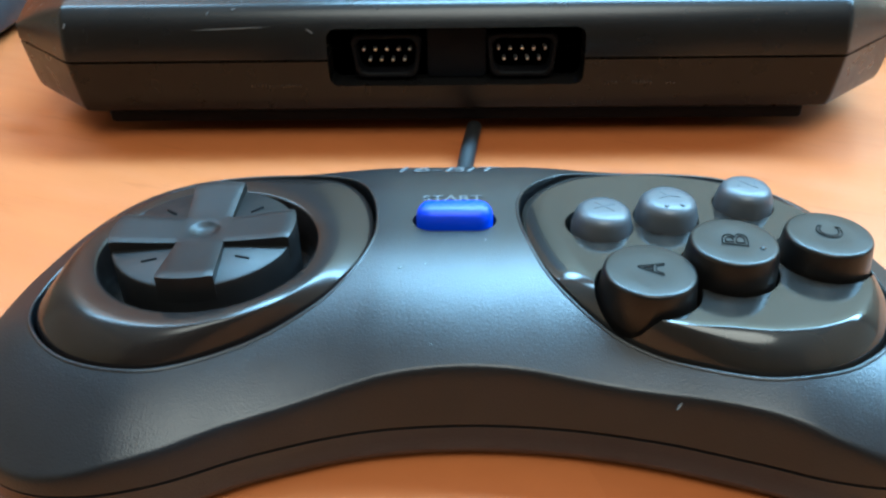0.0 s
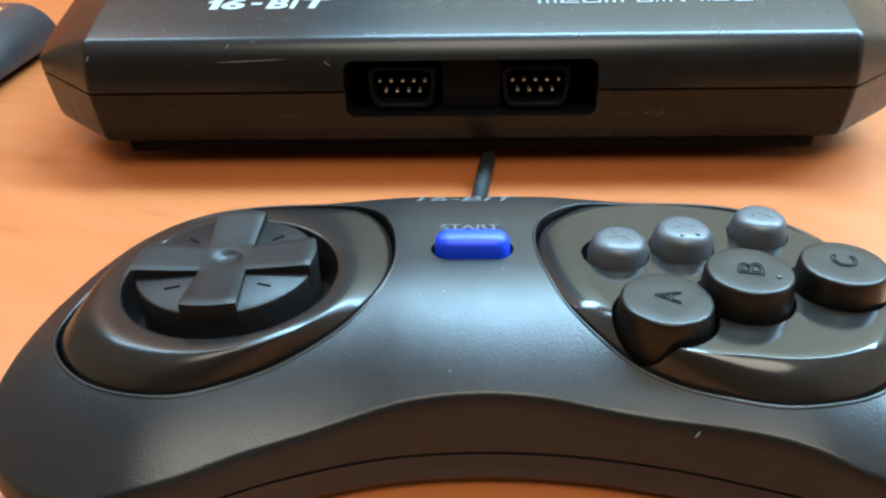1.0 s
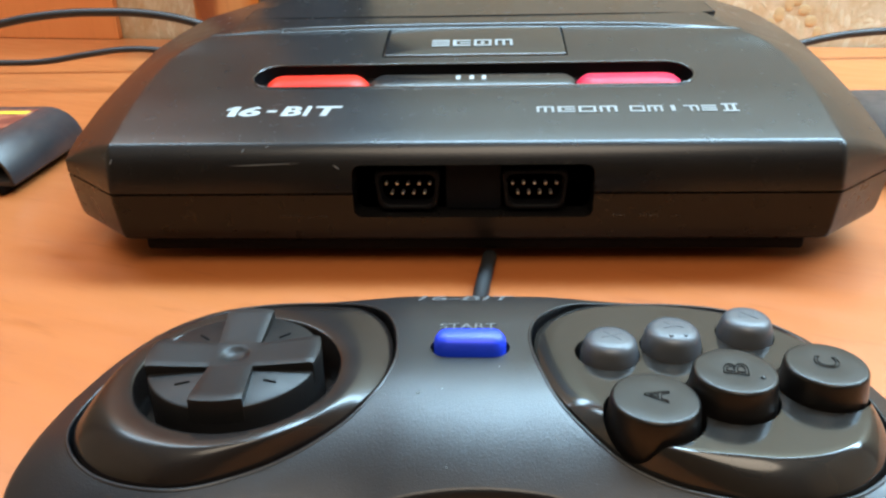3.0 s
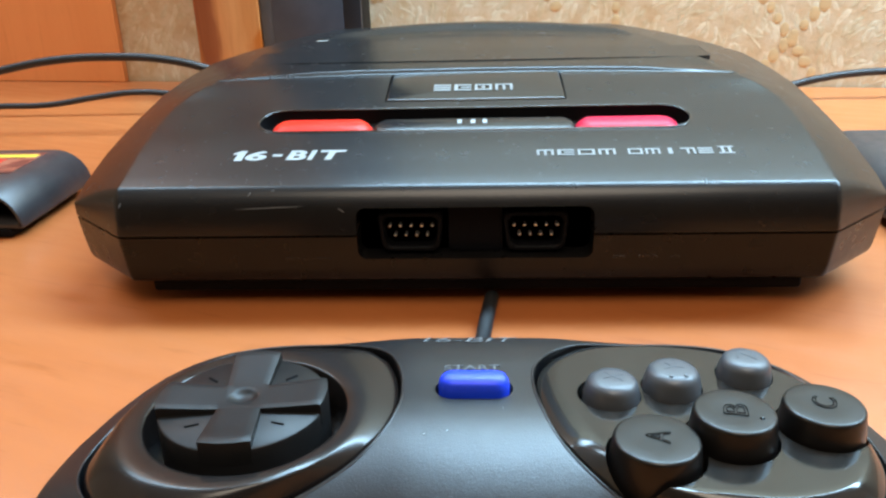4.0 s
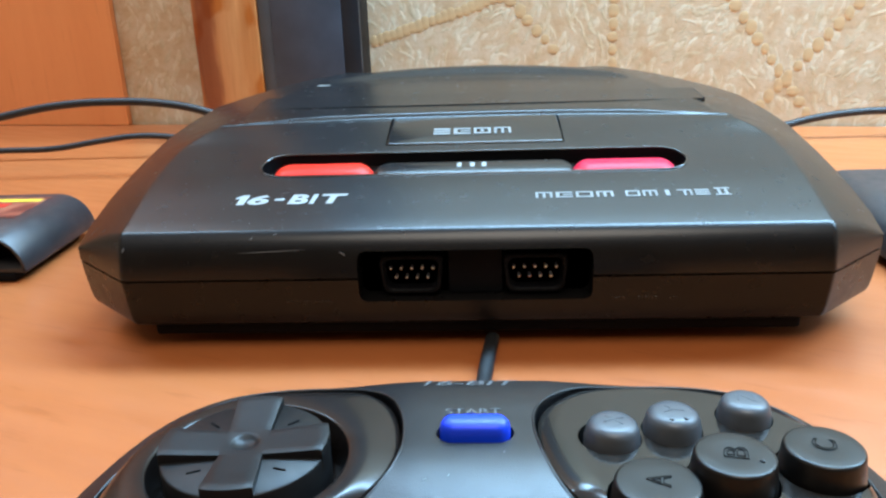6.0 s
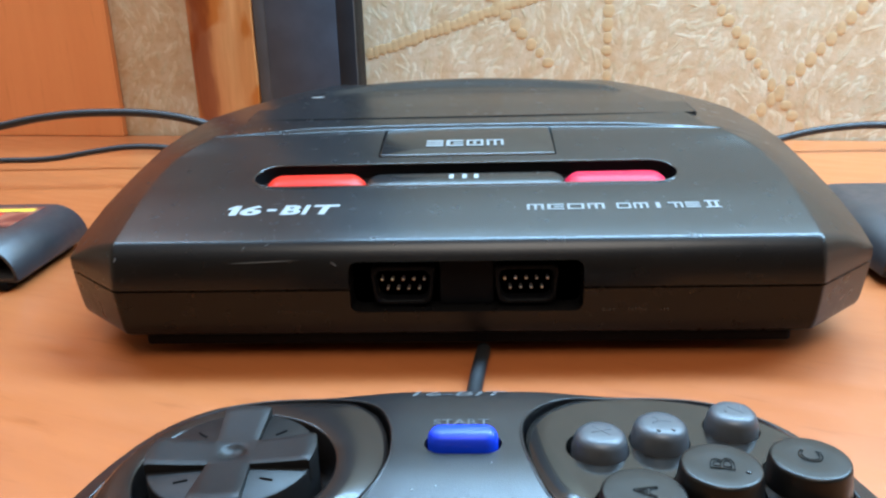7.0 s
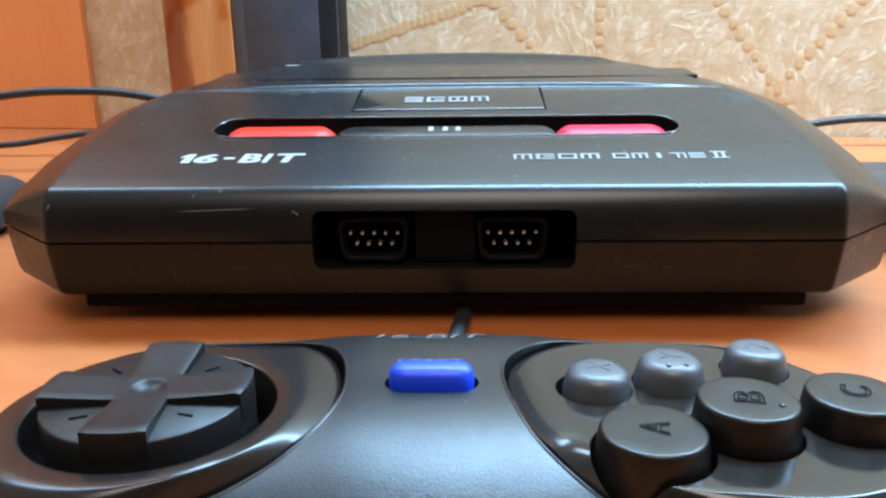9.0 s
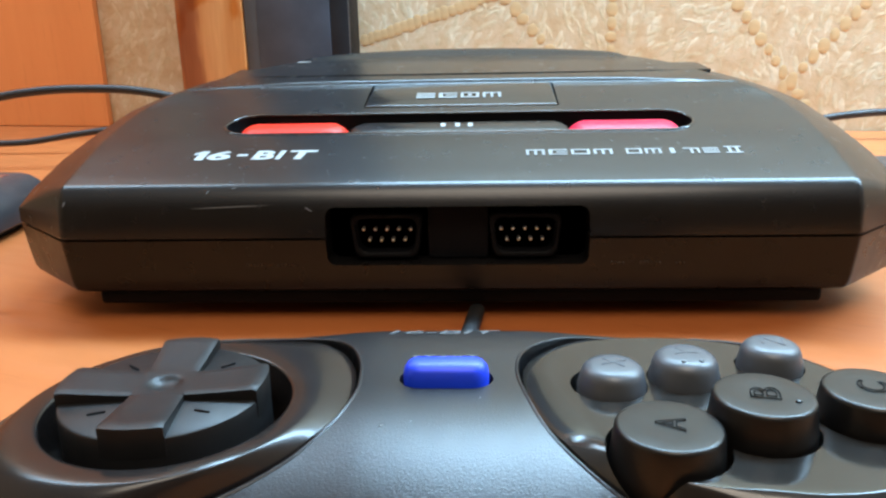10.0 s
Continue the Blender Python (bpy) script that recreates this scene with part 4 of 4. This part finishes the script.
cord = tagged(add_mesh("pad_cord", tube_mesh([(0.0022, -0.046, 0.0088), (0.0024, -0.036, 0.0045), (0.0028, -0.024, 0.0022), (0.0040, -0.010, 0.0020), (0.0055, 0.003, 0.0020)], 0.0019, "cord"), RUBBER, 60), "black round pad cord running under the console", "cable")

# ---- cartridges ----


def cartridge_body(w, d, z0, h, r):
    """A flat case with large rounded ends, hollow and open towards the front, with a thin lip round the opening."""
    n = 10

    def section(inset):
        rr = r - inset
        prof = [(-w / 2 + inset + 0.0008, z0 + inset * 1.2), (-w / 2 + inset, z0 + inset * 1.2 + 0.0008)]
        prof += [(-w / 2 + inset + rr - rr * math.cos(t), h - inset - rr + rr * math.sin(t)) for t in np.linspace(0, math.pi / 2, n)]
        return prof + [(-x, z) for x, z in prof[::-1]]

    rings = [[(x, y, z) for x, z in section(inset)] for y, inset in ((d, 0.0005), (d - 0.0006, 0.0), (0.0006, 0.0), (0.0, 0.0004), (0.0, 0.0013), (0.0005, 0.0016), (0.020, 0.0016))]
    return rings_bm(rings)


def cartridge(label, at, sticker, depth):
    ob = thing("game_cartridge", label, "game cartridge", at, "cartridges beside the console")
    part("case", cartridge_body(0.096, depth, 0.0030, 0.0165, 0.0125), CART, ob, smooth=40)
    part("inner_block", box_bm(-0.0345, 0.0345, 0.006, 0.0198, 0.0052, 0.0146, 0.0005), DARK, ob)
    part("base", box_bm(-0.0415, 0.0440, -0.0008, depth - 0.006, 0.0003, 0.0032, 0.0006), DARK, ob, "black base slab")
    part("contact_board", box_bm(-0.032, 0.032, 0.002, 0.0059, 0.0080, 0.0095), BOX_BLUE, ob)
    if sticker:
        sheet = part("label_sheet", box_bm(-0.036, 0.0350, 0.0200, 0.0470, 0.01645, 0.01665), LABEL, ob, "dark red picture label with yellow lettering")
        for y0, y1, x0, x1, mat in ((0.0405, 0.0440, -0.030, 0.0335, LABEL_YELLOW), (0.0330, 0.0385, -0.030, 0.0240, LABEL_RED), (0.0275, 0.0310, -0.030, 0.0180, LABEL_YELLOW), (0.0225, 0.0250, -0.030, 0.0080, LABEL_YELLOW)):
            part("print_bar", box_bm(x0, x1, y0, y1, 0.01660, 0.01672), mat, sheet)
    return ob


m, nt, p = material("printed_label")
vec = mapped(nt, (1, 1, 1), (0, 0, 0.6))
bands = noise_node(nt, vec, 70.0, 4.0, 0.6, 1.5)
nt.links.new(ramp(nt, bands, [(0.36, (0.05, 0.02, 0.02)), (0.48, (0.16, 0.04, 0.03)), (0.60, (0.30, 0.10, 0.06)), (0.7, (0.20, 0.12, 0.08))]), p.inputs["Base Color"])
p.inputs["Roughness"].default_value = 0.3
LABEL = m
LABEL_YELLOW = plastic("yellow_label_print", (0.72, 0.55, 0.05), 0.35)
LABEL_RED = plastic("red_label_print", (0.55, 0.03, 0.02), 0.35)
cartridge("dark grey game cartridge with yellow and red label lying flat", pose(-0.1980, 0.0540, 0, 0, 0, 0), True, 0.0520)
cartridge("plain dark grey game cartridge lying flat beside the console", pose(0.1790, 0.0500, 0, 0, 0, 0), False, 0.0680)

# ---- along the wall ----
cabinet = thing("cabinet", "orange alder laminate cabinet standing at the table's back", "cabinet", WALL_FRAME)
part("front_panel", box_bm(-0.80, -0.4005, -0.006, -0.0012, 0.0003, 1.20, 0.0004), CABINET_WOOD, cabinet)
part("edge_strip", box_bm(-0.4003, -0.3985, -0.0062, -0.0012, 0.0003, 1.20, 0.0003), CABINET_WOOD, cabinet)
post = tagged(add_mesh("wooden_post", box_bm(-0.1574, -0.1204, 0.268, 0.305, 0.0005, 0.60, 0.001), POST_WOOD, 30), "varnished knotty pine post standing on the table", "post")
tower = thing("computer_case", "dark blue-grey metal case standing behind the console", "computer case", pose(0, 0, 0))
part("front_panel", box_bm(-0.1130, -0.0735, 0.268, 0.272, 0.0010, 0.42, 0.0002), BOX_BLUE, tower)
part("side_trim", box_bm(-0.1198, -0.11301, 0.2682, 0.272, 0.0010, 0.42, 0.0002), BOX_GREY, tower, "dark grey edge trim")
# Right-hand face of the case, drawn as a darker forward-facing strip.
part("side_panel", box_bm(-0.07349, -0.0635, 0.2684, 0.272, 0.0010, 0.42, 0.0002), BOX_DARK, tower, "dark navy side panel")
part("case_body", box_bm(-0.1190, -0.0643, 0.2722, 0.312, 0.0008, 0.418, 0.001), DARK, tower)

tagged(add_mesh("black_cable", tube_mesh([(-0.46, 0.17, 0.003), (-0.34, 0.19, 0.0115), (-0.2372, 0.20, 0.0313), (-0.2072, 0.20, 0.0362), (-0.1783, 0.20, 0.0374), (-0.1501, 0.20, 0.0355), (-0.1295, 0.20, 0.0305), (-0.10, 0.205, 0.018), (-0.07, 0.212, 0.003)], 0.0020, "cable_a"), RUBBER, 60), "black cable bowed up off the table top", "cable", "cables behind the console")
tagged(add_mesh("black_cable", tube_mesh([(-0.45, 0.20, 0.0024), (-0.34, 0.235, 0.0024), (-0.2661, 0.24, 0.0057), (-0.236, 0.24, 0.0062), (-0.206, 0.24, 0.0103), (-0.188, 0.24, 0.0122), (-0.1671, 0.24, 0.0112), (-0.12, 0.235, 0.0024), (-0.08, 0.225, 0.0024)], 0.0017, "cable_b"), RUBBER, 60), "thin black cable lying in a low bow on the table", "cable", "cables behind the console")
right_cable = thing("black_cable", "black cable with a plug, bowed up off the table", "cable", pose(0, 0, 0), "cables behind the console")
part("cable", tube_mesh([(0.10, 0.222, 0.003), (0.14, 0.235, 0.0055), (0.172, 0.25, 0.0086), (0.184, 0.25, 0.0113), (0.2003, 0.25, 0.0135), (0.2203, 0.25, 0.0144), (0.232, 0.248, 0.0140)], 0.0020, "cable_c"), RUBBER, right_cable, smooth=60)
part("plug", box_bm(0.2315, 0.262, 0.2425, 0.2535, 0.0075, 0.0195, 0.002), BOX_BLUE, right_cable)
part("plug_cable", tube_mesh([(0.260, 0.248, 0.0135), (0.29, 0.246, 0.009), (0.34, 0.235, 0.003)], 0.0020, "cable_d"), RUBBER, right_cable, smooth=60)

# ---- wear and small marks ----


def sliver_bm(length, width):
    """A thin raised sliver for scratches, flecks and the painted glint, tapered at both ends."""
    bm = bmesh.new()
    top = [bm.verts.new((x * length, y * width, 0.00004)) for x, y in ((-0.5, 0), (-0.2, -0.5), (0.3, -0.4), (0.5, 0), (0.2, 0.5), (-0.3, 0.4))]
    low = [bm.verts.new((v.co.x, v.co.y, -0.0001)) for v in top]
    bm.faces.new(top)
    for i in range(6):
        bm.faces.new((top[i], low[i], low[(i + 1) % 6], top[(i + 1) % 6]))
    return bm


def front_pose(x, z, turn):
    """On the front bevel of the console, at the height z."""
    ys, zs = [p[0] for p in PROFILE[:12]], [p[1] for p in PROFILE[:12]]
    y = float(np.interp(z, zs, ys))
    dy = float(np.interp(z + 0.0006, zs, ys)) - float(np.interp(z - 0.0006, zs, ys))
    lean = math.degrees(math.atan2(0.0012, dy))
    return pose(x, y - 0.00003, z, lean, 0, 0) @ pose(0, 0, 0.00003, 0, 0, turn)


part("scratch", sliver_bm(0.0185, 0.00022), SCRATCH, console, m=front_pose(-0.0507, 0.0287, 2))
part("scratch", sliver_bm(0.0020, 0.00030), SCRATCH, console, m=front_pose(-0.0325, 0.0280, -35))
part("scratch", sliver_bm(0.0014, 0.00035), SCRATCH, console, m=front_pose(-0.0895, 0.0296, 70))
part("scratch", sliver_bm(0.0014, 0.00018), SCRATCH, console, m=front_pose(-0.0560, 0.0318, 60))
# Pale sliver painted in for the glint at the ridge's left end.
part("painted_glint", sliver_bm(0.0060, 0.0016), INK_DIM, console, "small pale painted glint", m=pose(-0.0590, 0.1290, top_z(0.129) + 0.0006, 8))
part("scratch", sliver_bm(0.0012, 0.00018), SCRATCH, console, m=front_pose(-0.0500, 0.0325, 20))
rng = random.Random(7)
for k in range(46):
    x, y = rng.uniform(-0.085, -0.01) if k % 3 else rng.uniform(-0.085, 0.088), rng.uniform(0.003, 0.03)
    part("dust_fleck", sliver_bm(rng.uniform(0.0002, 0.0005), rng.uniform(0.00010, 0.0002)), SCRATCH, console, m=pose(x, y, top_z(y) + 0.00004, slope_at(max(y, 0.0045)), 0, 0) @ pose(0, 0, 0, 0, 0, rng.uniform(0, 180)))
for x0, count in ((-0.0478, 7), (-0.0405, 6), (0.0360, 4), (0.0425, 6), (0.0505, 3)):
    for k in range(count):
        h = rng.uniform(0.0005, 0.0009)
        part("moulded_mark", box_bm(x0 + k * 0.00085, x0 + k * 0.00085 + 0.00045, FRONT_Y + 0.00062, FRONT_Y + 0.0012, 0.0146, 0.0146 + h, 0.00003, 1), GLOSS, console)
for k in range(26):
    x, y = rng.uniform(-0.05, 0.06), rng.uniform(-0.101, -0.07)
    p = Vector((x, y))
    if (p - LEFT_C).length < 0.027 or x > 0.008:
        continue
    dzy = (pad_top(x, y + 0.001) - pad_top(x, y - 0.001)) / 0.002
    part("dust_fleck", sliver_bm(rng.uniform(0.0002, 0.0007), rng.uniform(0.00008, 0.00014)), INK, pad, m=pose(x, y, pad_top(x, y) + 0.00003, math.degrees(math.atan(dzy)), 0, rng.uniform(0, 180)))
part("dust_fleck", sliver_bm(0.0012, 0.00025), SCRATCH, pad, m=pose(0.0305, -0.1062, 0.0135, 55, 0, 0) @ pose(0, 0, 0.0004, 0, 0, 50))
